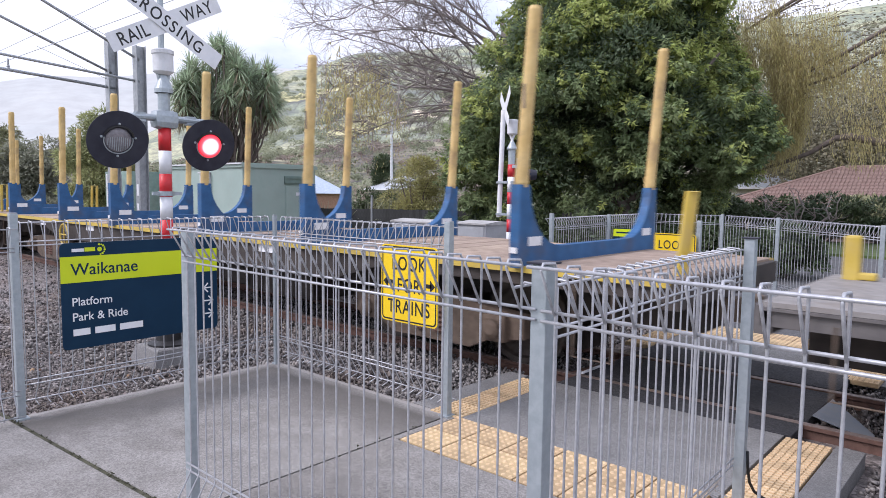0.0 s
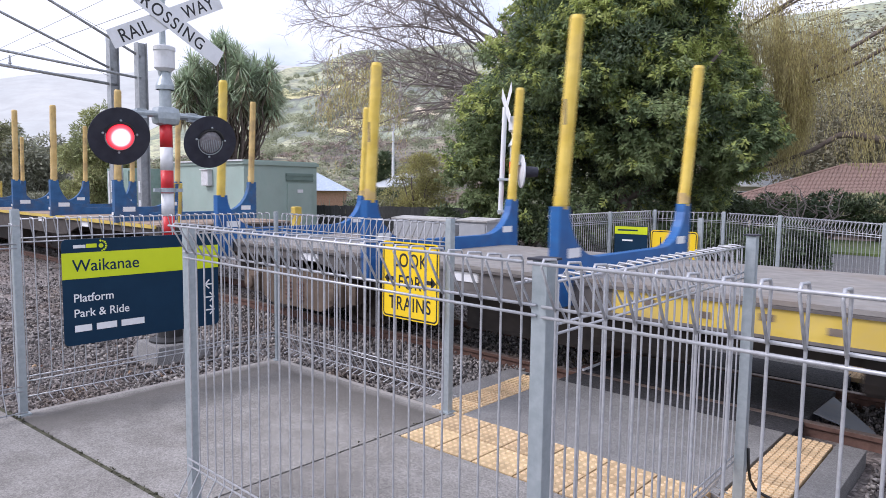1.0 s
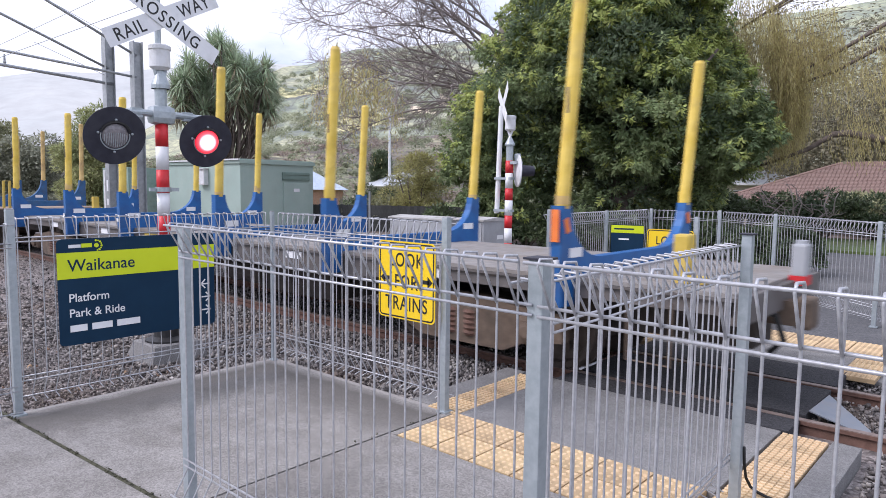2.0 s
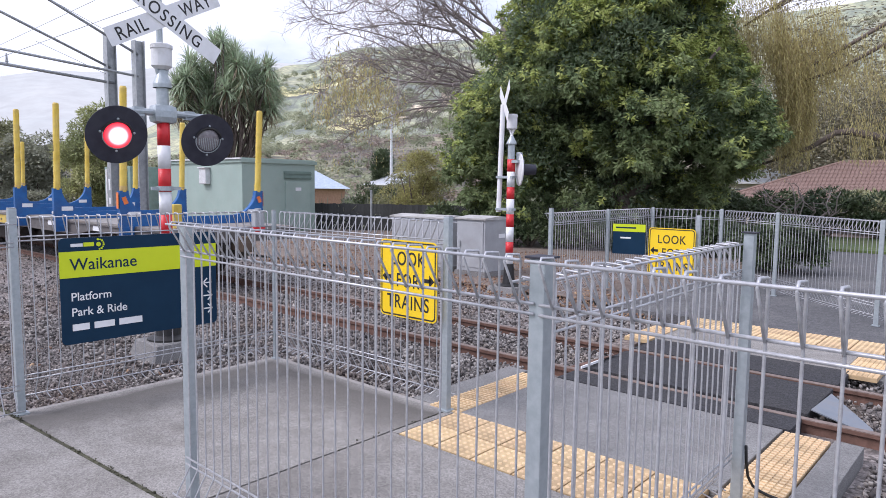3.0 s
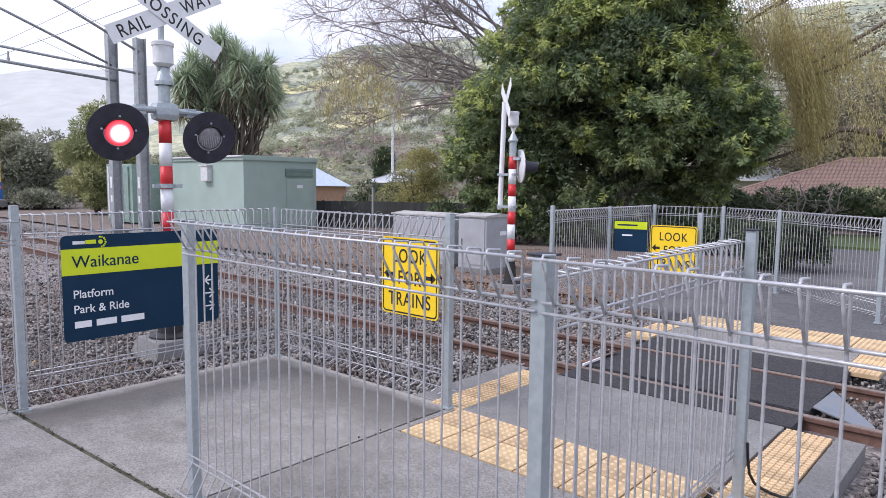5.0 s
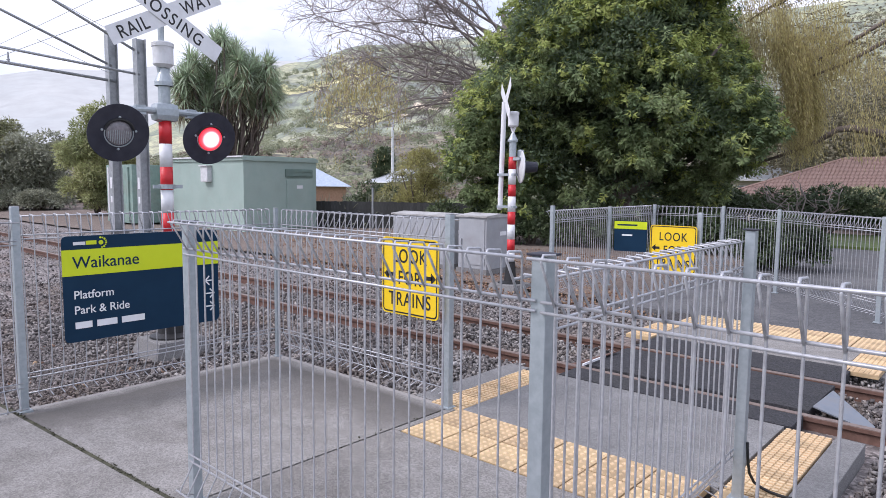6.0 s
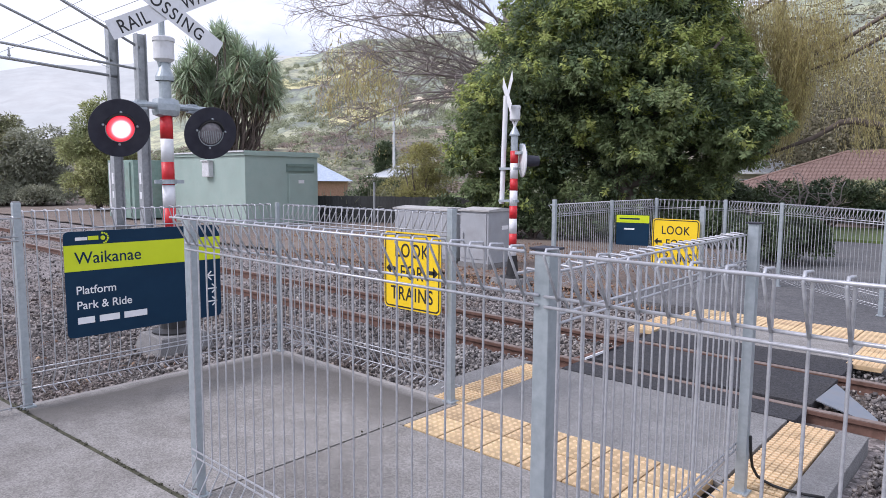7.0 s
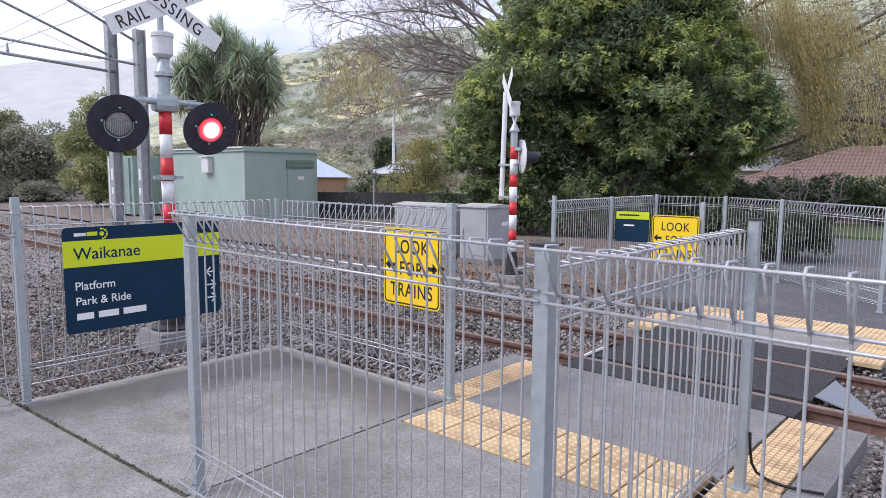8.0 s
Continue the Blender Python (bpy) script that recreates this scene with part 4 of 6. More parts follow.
hut = thing("equipment_hut", "pale green flat roofed equipment building beside track", "building", at=pose(-23.3, 14.2, 0))
part("wall", Mesh().box((0, 0, 1.2), (5.6, 3.1, 2.6), bevel=0.01), HUT_GREEN, hut)
part("roof", Mesh().box((0, 0, 2.47), (5.72, 3.22, 0.12)).box((0, 0, 2.55), (5.62, 3.12, 0.05)), HUT_GREEN, hut)
part("gutter", Mesh().box((0, -1.64, 2.545), (5.76, 0.06, 0.05)), CABINET_TOP, hut, "pale roof edge strip")
vent = part("vent", Mesh().box((0.45, -1.64, 1.95), (0.48, 0.2, 0.6), bevel=0.03).box((0.45, -1.66, 2.24), (0.54, 0.26, 0.04)), CABINET_TOP, hut, "grey vent box on wall")
part("louvre", Mesh().box((2.82, 0.75, 2.0), (0.05, 1.2, 0.30)).box((2.84, 0.75, 2.08), (0.06, 1.2, 0.05)).box((2.84, 0.75, 1.92), (0.06, 1.2, 0.05)), HUT_DARK, hut, "dark louvre over the door")
dr = part("door", Mesh().box((2.83, 0.75, 0.9), (0.06, 1.1, 1.75), bevel=0.01), HUT_GREEN, hut)
part("notice", Mesh().box((2.865, 0.75, 1.5), (0.01, 0.25, 0.12)), WHITE, dr)

container = thing("shipping_container", "faded green shipping container with closed doors", "container", at=pose(-27.6, 12.9, 0))
part("body", Mesh().box((0, 0, 1.15), (2.4, 3.0, 2.3), bevel=0.02), CONTAINER, container)
for i in range(4):
    part("rib", Mesh().box((-0.9 + 0.6 * i, -1.53, 1.15), (0.12, 0.06, 2.1)), CABINET_TOP if i in (0, 2) else CONTAINER, container)
for i in range(2):
    for z in (0.5, 1.15, 1.8):
        part("door_panel", Mesh().box((-0.6 + 0.62 * i * 1.0, -1.52, z), (0.42, 0.03, 0.5)), CABINET_TOP, container, "pale door panel")


def mast(x, y, h, label):
    base = thing("catenary_mast", label, "mast", "overhead line masts", at=pose(x, y, 0))
    part("column", Mesh().box((0, 0.13, h / 2), (0.28, 0.018, h)).box((0, -0.13, h / 2), (0.28, 0.018, h)).box((0, 0, h / 2), (0.016, 0.26, h)), STEEL, base)
    part("footing", Mesh().box((0, 0, 0.0), (0.7, 0.7, 0.3), bevel=0.02), CONCRETE_OLD, base)
    part("plate", Mesh().box((0.0, -0.145, 1.6), (0.12, 0.004, 0.34)), WHITE, base, "pale marker plate")
    part("plate", Mesh().box((0.0, -0.145, 1.1), (0.12, 0.004, 0.2)), WHITE, base, "pale marker plate")
    return base


def rod(parent, a, b, r, name="tube", material=None, label=""):
    return part(name, Mesh().tube([a, b], r, 8), material or STEEL, parent, label, smooth=True)


m1 = mast(-21.4, 8.75, 6.2, "grey steel overhead line mast carrying cantilever arms")
m2 = mast(-20.0, 8.98, 5.8, "grey steel overhead line mast with stay arm")
rod(m1, (0, 0, 5.15), (0, -5.4, 7.25), 0.038, "stay_tube")
rod(m1, (0, 0.1, 4.70), (0, -5.6, 5.02), 0.045, "cantilever_tube")
rod(m2, (0, 0, 5.4), (-1.3, -5.2, 8.35), 0.04, "stay_tube")
rod(m2, (0, 0, 4.78), (-1.3, -5.6, 5.42), 0.036, "cantilever_tube")
for y, z in ((-2.75, 4.86), (-3.9, 4.92)):
    part("insulator", Mesh().lathe([(0.03, 0), (0.045, 0.03), (0.03, 0.06), (0.045, 0.09), (0.03, 0.12), (0.02, 0.30)], 10), CABINET, m1, at=pose(0, y, z))
for a, b in (((0, 0, 6.2), (0, -3.5, 7.6)), ((0, 0, 4.9), (0.6, -2.2, 5.5))):
    rod(m1, a, b, 0.007, "stay_wire")
for z, y in ((5.05, 5.93), (6.35, 5.93)):
    w = Mesh().tube([(-80 + i * 5, y + 0.1 * math.sin(i * 0.5), z + (0.0 if z < 6 else 0.3 * math.cos((-80 + i * 5 + 21) / 40 * math.pi * 2))) for i in range(26)], 0.007, 6)
    tagged(part("overhead_wire", w, STEEL), "thin dark overhead wire above the track", "wire", "overhead wires")
w = Mesh().tube([(-80 + i * 5, 8.2, 6.9 + 0.08 * math.cos(i)) for i in range(26)], 0.008, 6)
tagged(part("overhead_wire", w, STEEL), "thin dark feeder wire beside the track", "wire", "overhead wires")

# ---------- log wagons ----------
BOLSTERS = (-6.725, -3.775, -1.475, 1.475, 3.775, 6.725)
WAGON_PITCH = 16.65
LEAN = 0.07
YZ = Matrix(((0, 0, 1, 0), (1, 0, 0, 0), (0, 1, 0, 0), (0, 0, 0, 1)))
XZ = Matrix(((1, 0, 0, 0), (0, 0, 1, 0), (0, 1, 0, 0), (0, 0, 0, 1)))


def bolster_outline(deck, joint):
    pts = []
    for k in range(9):
        a = radians(90 * k / 8)
        pts.append((1.185 - 0.52 * (1 - math.cos(a)), joint - (joint - deck - 0.14) * math.sin(a)))
    half = [(1.33, deck - 0.02), (1.33, joint)] + pts
    return half + [(-a, b) for a, b in reversed(half)]


def wheelset(parent, x):
    g = Mesh()
    for y in (-0.535, 0.535):
        s = 1 if y > 0 else -1
        g.lathe([(0.455, -0.055), (0.455, -0.03), (0.42, -0.025), (0.415, 0.07), (0.36, 0.07), (0.34, 0.03), (0.12, 0.02), (0.1, 0.08), (0.02, 0.08)], 28, Matrix.Translation((0, y, 0)) @ Matrix.Rotation(radians(-90 * s), 4, "X"))
    g.tube([(0, -0.9, 0), (0, 0.9, 0)], 0.075, 12)
    for k in range(3):
        a = 2 * math.pi * k / 3
        g.tube([(0.22 * math.cos(a), -0.60, 0.22 * math.sin(a)), (0.22 * math.cos(a), 0.60, 0.22 * math.sin(a))], 0.05, 6)
    return part("wheelset", g, WHEEL, parent, at=pose(x, 0, 0.42))


def wagon(label, deck, joint, top, blue, stake, timber):
    base = thing("log_wagon", label, "wagon", "wagons of the train", at=pose(0, TRACK_Y, 0))
    L = 8.05
    hw = 1.225 if timber else 1.095
    part("centre_sill", Mesh().box((0, 0, deck - 0.35), (2 * L - 0.2, 0.5, 0.42)), UNDER, base)
    for s in (-1, 1):
        deep = -0.36 if timber else -0.27
        side = [(-L, -0.04), (L, -0.04), (L, -0.17), (4.9, -0.17), (4.2, deep), (-4.2, deep), (-4.9, -0.17), (-L, -0.17)]
        part("sole_bar", Mesh().prism([(a, deck + b) for a, b in side], s * (hw - 0.035), s * hw, XZ).box((0, s * (hw - 0.005), deck - 0.05), (2 * L, 0.07, 0.02)).box((0, s * (hw - 0.005), deck + deep + 0.01), (8.4, 0.07, 0.02)), UNDER if timber else SOLE, base)
        part("headstock", Mesh().box((s * L, 0, deck - 0.13), (0.12, 2 * hw, 0.20)), UNDER if timber else SOLE, base)
        part("coupler", Mesh().box((s * (L + 0.08), 0, 0.70), (0.30, 0.16, 0.2)).box((s * (L + 0.2), 0.06, 0.70), (0.14, 0.26, 0.26), bevel=0.04), BOGIE, base)
    if timber:
        me = None
        n = 52
        for i in range(n):
            x = -L + 2 * L * (i + 0.5) / n
            if me is None:
                me = part("deck_plank", Mesh().box((0, 0, 0), (2 * L / n - 0.012, 2.44, 0.05), bevel=0.006), TIMBER, base, at=pose(x, 0, deck - 0.025)).data
            else:
                piece("deck_plank", me, base, pose(x, 0, deck - 0.025 + random.uniform(-0.004, 0.004), 0, 0, random.uniform(-0.2, 0.2)))
        for s in (-1, 1):
            part("deck_edge", Mesh().box((0, s * 1.255, deck - 0.035), (2 * L, 0.02, 0.055)), YELLOW, base, "worn yellow painted deck edge")
    else:
        part("deck", Mesh().box((0, 0, deck - 0.02), (2 * L, 2 * hw + 0.01, 0.035)), DECK, base, "grey steel deck")
        for s in (-1, 1):
            pl = part("data_panel", Mesh().box((0.1, s * (hw + 0.004), deck - 0.155), (2.3, 0.012, 0.19)), YELLOW, base, "yellow data panel")
            for k in range(5):
                part("bar", Mesh().box((-0.75 + 0.42 * k, s * (hw + 0.0115), deck - 0.13 - 0.04 * (k % 2)), (0.10, 0.004, 0.05)), SLEEPER, pl)
    for x in (-5.0, -2.6, 2.9, 5.2):
        part("data_plate", Mesh().box((x, -hw - 0.004, deck - 0.115), (0.32, 0.008, 0.09)), WHITE, base, "small white data plate")
    outline = bolster_outline(deck, joint)
    tops = [1.02, 0.985, 1.0, 1.01, 0.99, 1.0]
    tall = [1.0, 1.0, 1.02, 1.06, 1.07, 1.075]
    for i, x in enumerate(BOLSTERS):
        if i == 0:
            bo = part("bolster", Mesh().prism(outline, -0.05, 0.05, YZ), blue, base, "blue painted cradle bolster", at=pose(x, 0, 0))
            bme = bo.data
        else:
            bo = piece("bolster", bme, base, pose(x, 0, 0))
        for s in (-1, 1):
            if not timber:
                part("bracket", Mesh().box((0, s * 1.215, deck - 0.12), (0.11, 0.21, 0.24), bevel=0.01), blue, bo)
            hh = top * tops[(i + (s > 0)) % 6] * (tall[i] if s < 0 and not timber else 1.0) - joint
            part("stanchion", Mesh().tube([(0, s * 1.25, joint - 0.02), (hh * 0.5 * LEAN, s * 1.25, joint + hh * 0.5), ((hh - 0.03) * LEAN, s * 1.25, joint + hh - 0.03), (hh * LEAN, s * 1.25, joint + hh)], [0.057, 0.056, 0.055, 0.042], 14), stake, bo, "yellow painted steel stanchion", smooth=False)
            part("label", Mesh().box((0.0, s * 1.346, deck + 0.13), (0.07, 0.004, 0.05)), WHITE, bo)
            part("stencil", Mesh().box((hh * 0.5 * LEAN, s * 1.304, joint + hh * 0.5), (0.022, 0.006, 0.2)), SLEEPER, bo, "dark stencil mark")
            part("collar", Mesh().lathe([(0.060, joint + 0.01), (0.060, joint + 0.04 + 0.04 * ((i * 5 + (s > 0)) % 3))], 14, Matrix.Translation((0.004, s * 1.25, 0))), STAKE_OLD if (i + (s > 0)) % 2 else stake, bo, "dark worn band")
            part("label", Mesh().box((0.053, s * 1.10, deck + 0.2), (0.004, 0.2, 0.08)), WHITE, bo)
            if not timber and i == 5:
                part("reflector", Mesh().box((0.054, s * 1.25, joint - 0.16), (0.006, 0.07, 0.12), Matrix.Rotation(radians(20), 4, "X")).box((0, s * 1.349, joint - 0.16), (0.07, 0.006, 0.26)), ORANGE, bo, "orange reflective stripe")
    for s in (-1, 1):
        bx, by = (s * 7.99, -s * 0.9) if timber else (s * 7.75, -s * 0.78)
        if timber:
            part("grab_frame", Mesh().tube([(bx, by - 0.06, deck), (bx + 0.06, by - 0.06, deck + 0.64), (bx + 0.06, by + 0.06, deck + 0.64), (bx, by + 0.06, deck)], 0.03, 8), YELLOW, base, "yellow tubular grab frame")
            w = s < 0 and part("brake_wheel", Mesh().tube([(0.2 * math.cos(a * math.pi / 8), 0, 0.2 * math.sin(a * math.pi / 8)) for a in range(17)], 0.018, 6).tube([(-0.2, 0, 0), (0.2, 0, 0)], 0.012, 6).tube([(0, 0, -0.2), (0, 0, 0.2)], 0.012, 6), YELLOW, base, "yellow handbrake wheel", at=pose(-3.6, -1.32, deck - 0.28))
        else:
            part("brake_box", Mesh().box((-7.86 if s < 0 else 7.55, by, deck + 0.18), (0.125, 0.14, 0.40), bevel=0.02).box((-7.74 if s < 0 else 7.67, by, deck + 0.03), (0.14, 0.12, 0.06), bevel=0.015), YELLOW, base, "yellow handbrake cabinet")
        part("step", Mesh().tube([(s * 7.6, -hw, deck - 0.12), (s * 7.6, -hw, 0.35), (s * 7.25, -hw, 0.35), (s * 7.25, -hw, deck - 0.12)], 0.012, 6), BOGIE, base, "rusty foot step")
        part("hopper", Mesh().box((s * 2.2, 0, 0.42), (1.6, 1.2, 0.4), bevel=0.05).tube([(s * 0.6, -0.5, 0.42), (s * 1.5, -0.5, 0.42)], 0.16, 12), UNDER, base, "dark brake gear under the frame")
    wheels = []
    for s in (-1, 1):
        for e in (-1, 1):
            side = [(-1.15, 0.56), (-1.15, 0.34), (-0.78, 0.30), (-0.52, 0.18), (0.52, 0.18), (0.78, 0.30), (1.15, 0.34), (1.15, 0.56), (0.6, 0.62), (0.35, 0.66), (-0.35, 0.66), (-0.6, 0.62)]
            fr = part("bogie_frame", Mesh().prism(side, e * 0.93 - 0.06, e * 0.93 + 0.06, XZ @ Matrix.Translation((s * 5.45, 0, 0))), BOGIE, base, "rusty brown bogie side frame")
            for k in (-1, 1):
                part("axle_box", Mesh().box((s * 5.45 + k * 0.86, e * 1.0, 0.42), (0.26, 0.14, 0.26), bevel=0.04).lathe([(0.09, 0), (0.09, 0.05), (0.05, 0.07)], 12, Matrix.Translation((s * 5.45 + k * 0.86, e * 1.06, 0.42)) @ Matrix.Rotation(radians(-90 * e), 4, "X")), BOGIE, fr)
            g = Mesh()
            for k in (-0.12, 0.12):
                for z in range(5):
                    g.lathe([(0.07, z * 0.05), (0.085, z * 0.05 + 0.025), (0.07, z * 0.05 + 0.05)], 10, Matrix.Translation((s * 5.45 + k, e * 0.95, 0.26)))
            part("spring", g, RUST, fr)
        part("bogie_bolster", Mesh().box((s * 5.45, 0, 0.5), (0.4, 1.8, 0.2)), UNDER, base)
        for k in (-1, 1):
            wheels.append(wheelset(base, s * 5.45 + k * 0.86))
    return base, wheels


old_label = "empty timber decked log wagon with faded blue bolsters"
wagon_last, wheels_last = wagon("empty steel decked log wagon with blue bolsters and yellow stanchions", 0.96, 1.545, 2.98, BLUE, STAKE, False)
wagon_mid, wheels_mid = wagon(old_label, 1.06, 1.745, 3.2, BLUE_OLD, STAKE_OLD, True)
wagon_first, wheels_first = wagon(old_label, 1.06, 1.745, 3.2, BLUE_OLD, STAKE_OLD, True)
lamp = part("tail_marker", Mesh().box((8.12, 0.35, 1.10), (0.12, 0.18, 0.28), bevel=0.02).lathe([(0.05, 0), (0.05, 0.03)], 12, Matrix.Translation((8.12, 0.35, 1.24))), CABINET, wagon_last, "grey tail marker box")
part("reflector", Mesh().box((8.12, 0.35, 0.93), (0.13, 0.19, 0.08)), RED, lamp, "red reflector")
part("hose", Mesh().tube([(7.9, -0.25, 0.75), (8.1, -0.25, 0.7), (8.16, -0.22, 0.5), (8.05, -0.18, 0.38)], 0.025, 8), RUBBER, wagon_last, "black brake hose")

# ---------- plants ----------


def leaf_arrays(r, P, D, length, width, bend=0.25, spread=0.6, out=None):
    """Leaves as bent lozenges at points P along directions D (scattered by spread)."""
    n = len(P)
    D = D + r.normal(0, spread, (n, 3))
    D /= np.linalg.norm(D, axis=1, keepdims=True) + 1e-9
    S = np.cross(D, r.normal(0, 1, (n, 3)) if out is None else out + r.normal(0, 0.45, (n, 3)))
    S /= np.linalg.norm(S, axis=1, keepdims=True) + 1e-9
    N = np.cross(D, S)
    L = (length * r.uniform(0.6, 1.25, n))[:, None]
    W = (width * r.uniform(0.7, 1.2, n))[:, None]
    mid = P + D * L * 0.45
    v = np.stack([P, mid + S * W * 0.5 + N * L * bend * 0.3, P + D * L - N * L * bend * 0.3, mid - S * W * 0.5 + N * L * bend * 0.3], 1)
    f = np.arange(4 * n).reshape(n, 4)
    return v.reshape(-1, 3), f


def crown(name, parent, blobs, per_blob, length, width, material, seed, droop=0.4, fill=0.15, label="", spread=0.55):
    """Leaves on the outsides of many small clumps. blobs: rows of x, y, z, radius."""
    r = np.random.RandomState(seed)
    B = np.array(blobs)
    n = len(B) * per_blob
    u = r.normal(0, 1, (n, 3))
    u /= np.linalg.norm(u, axis=1, keepdims=True)
    u[:, 2] = np.where(u[:, 2] < -0.3, -u[:, 2], u[:, 2])
    k = np.repeat(np.arange(len(B)), per_blob)
    rad = B[k, 3] * (r.uniform(0.72, 1.08, n) * (1 - fill * r.uniform(0, 1, n) ** 2))
    P = B[k, :3] + u * rad[:, None] * np.array([1, 1, 0.8])
    D = u * 0.8 + np.array([0, 0, -droop])
    v, f = leaf_arrays(r, P, D, length, width, spread=spread, out=u + np.array([0, 0, 0.5]))
    return mass(name, v, f, material, label, parent, kind="")


def clump_blobs(seed, centre, radii, count, lo, hi, axis, shell=0.55, flat_low=None):
    """Small clumps filling the outside of an uneven ellipsoid; axis: its long way in plan."""
    r = random.Random(seed)
    a = Vector((axis[0], axis[1], 0)).normalized()
    b = Vector((-a.y, a.x, 0))
    out = []
    while len(out) < count:
        d = Vector((r.gauss(0, 1), r.gauss(0, 1), r.gauss(0, 1))).normalized()
        k = r.uniform(shell, 1.0) * (0.86 + 0.22 * noise.noise(d * 2.2 + Vector((seed, 0, 0))))
        p = Vector(centre) + a * d.x * radii[0] * k + b * d.y * radii[1] * k + Vector((0, 0, d.z * radii[2] * k))
        if flat_low is not None and p.z < flat_low:
            p.z = flat_low + r.uniform(0, 0.6)
        out.append((*p, r.uniform(lo, hi)))
    return out


def limb(g, a, b, r0, r1, seed, wob=0.12, n=5):
    """A tapered, crooked limb; gives its points."""
    rr = random.Random(seed)
    a, b = Vector(a), Vector(b)
    L = (b - a).length
    pts = [a.lerp(b, i / n) + Vector((rr.uniform(-1, 1), rr.uniform(-1, 1), rr.uniform(-0.6, 0.8))) * wob * L * (0 if i in (0,) else math.sin(math.pi * min(i / n, 0.93))) * 0.5 for i in range(n + 1)]
    g.tube(pts, [r0 + (r1 - r0) * i / n for i in range(n + 1)], 6 if r0 < 0.06 else 10, caps=r0 > 0.03)
    return pts


PERP = Vector((0.89, 0.455, 0))

# large evergreen behind the far fence
tree = thing("evergreen_tree", "large dense dark green evergreen tree beside the path", "tree", at=pose(0, 0, 0))
c = Vector((-9.6, 18.6, 0))
g = Mesh()
limb(g, c + Vector((0, 0, -0.3)), c + Vector((0.2, 0, 3.5)), 0.38, 0.26, 1)
for i in range(9):
    a = i * 2.4
    limb(g, c + Vector((0.1, 0, 1.4 + 0.25 * i)), c + PERP * 3.2 * math.cos(a) + Vector((-0.4, 0.8, 0)) * 2.5 * math.sin(a) + Vector((0, 0, 3 + 0.5 * i)), 0.16, 0.03, i + 3)
part("trunk", g, BARK, tree, smooth=True)
blobs = clump_blobs(11, c - PERP * 0.15 + Vector((0, 0, 4.9)), (5.05, 4.0, 4.9), 190, 0.6, 1.1, PERP, 0.62, 0.55)
blobs += clump_blobs(12, c - PERP * 3.2 + Vector((0, -0.5, 2.1)), (2.1, 1.6, 2.2), 40, 0.5, 0.9, PERP, 0.4, 0.5)
blobs += clump_blobs(13, c + PERP * 3.4 + Vector((0, 0, 2.4)), (2.3, 1.8, 2.1), 34, 0.5, 0.9, PERP, 0.4, 0.7)
blobs += clump_blobs(14, c + Vector((0.6, -1.2, 7.0)), (3.2, 2.4, 2.6), 40, 0.5, 0.9, PERP, 0.5, 0.7)
blobs += clump_blobs(17, c - PERP * 0.3 + Vector((0.6, -1.9, 5.6)), (3.0, 1.6, 1.8), 30, 0.45, 0.8, PERP, 0.4, 0.7)
blobs += clump_blobs(16, c + PERP * 3.5 + Vector((0, 0, 4.5)), (1.9, 1.6, 2.1), 36, 0.5, 0.9, PERP, 0.4, 0.7)


def left_edge(z):
    """How far the evergreen reaches away from the path at each height, from its trunk."""
    return -5.3 if z < 3.4 else -5.3 + 0.42 * (z - 3.4)


def right_edge(z):
    """How far the evergreen reaches over the path at each height."""
    return min(3.2 + 0.75 * max(0.0, z - 1.4), 4.5 - 0.40 * max(0.0, z - 3.4))


kept = []
for x, y, z, q in blobs:
    u = (Vector((x, y, 0)) - c).dot(PERP)
    v = max(left_edge(z) + q * 1.1, min(u, right_edge(z) - q * 1.1))
    back = 0.36 * max(0.0, z - 3.2)
    kept.append((x + PERP.x * (v - u) - 0.455 * back, y + PERP.y * (v - u) + 0.89 * back, z, q))
blobs = kept


def whorls(name, parent, blobs, per_blob, leaves, length, width, material, young, seed):
    """Leafy shoots standing out of clumps, each with a rosette of leaves; some upper tips are young growth, with more
    of it higher up to paint the crown as lit from above.
    """
    r = np.random.RandomState(seed)
    B = np.array(blobs)
    n = len(B) * per_blob
    u = r.normal(0, 1, (n, 3))
    u /= np.linalg.norm(u, axis=1, keepdims=True)
    u[:, 2] = np.where(u[:, 2] < -0.25, -u[:, 2], u[:, 2])
    k = np.repeat(np.arange(len(B)), per_blob)
    C = B[k, :3] + u * (B[k, 3] * r.uniform(0.7, 1.15, n))[:, None] * np.array([1, 1, 0.8])
    axis = u + np.array([0, 0, 0.45]) + r.normal(0, 0.25, (n, 3))
    axis /= np.linalg.norm(axis, axis=1, keepdims=True)
    fresh = (u[:, 2] > 0.0) & (r.uniform(0, 1, n) < 0.10 + 0.13 * np.clip(B[k, 2] - 2.6, 0, 4) + 0.4 * (k % 5 == 0))
    for tag, pick, m in ((name, ~fresh, material), ("young_growth", fresh, young)):
        q = np.repeat(np.nonzero(pick)[0], leaves)
        ring = r.normal(0, 1, (len(q), 3))
        ring -= axis[q] * np.sum(ring * axis[q], axis=1, keepdims=True)
        ring /= np.linalg.norm(ring, axis=1, keepdims=True) + 1e-9
        h = r.uniform(-1, 0.4, len(q))[:, None]
        P = C[q] + axis[q] * h * 0.16 + ring * 0.015
        D = ring * 0.9 + axis[q] * (0.35 + 0.5 * h) + np.array([0, 0, -0.62])
        v, f = leaf_arrays(r, P, D, length, width, bend=0.35, spread=0.2, out=axis[q])
        mass(tag, v, f, m, "" if m is material else "fresh yellow green shoot tips", parent, kind="")


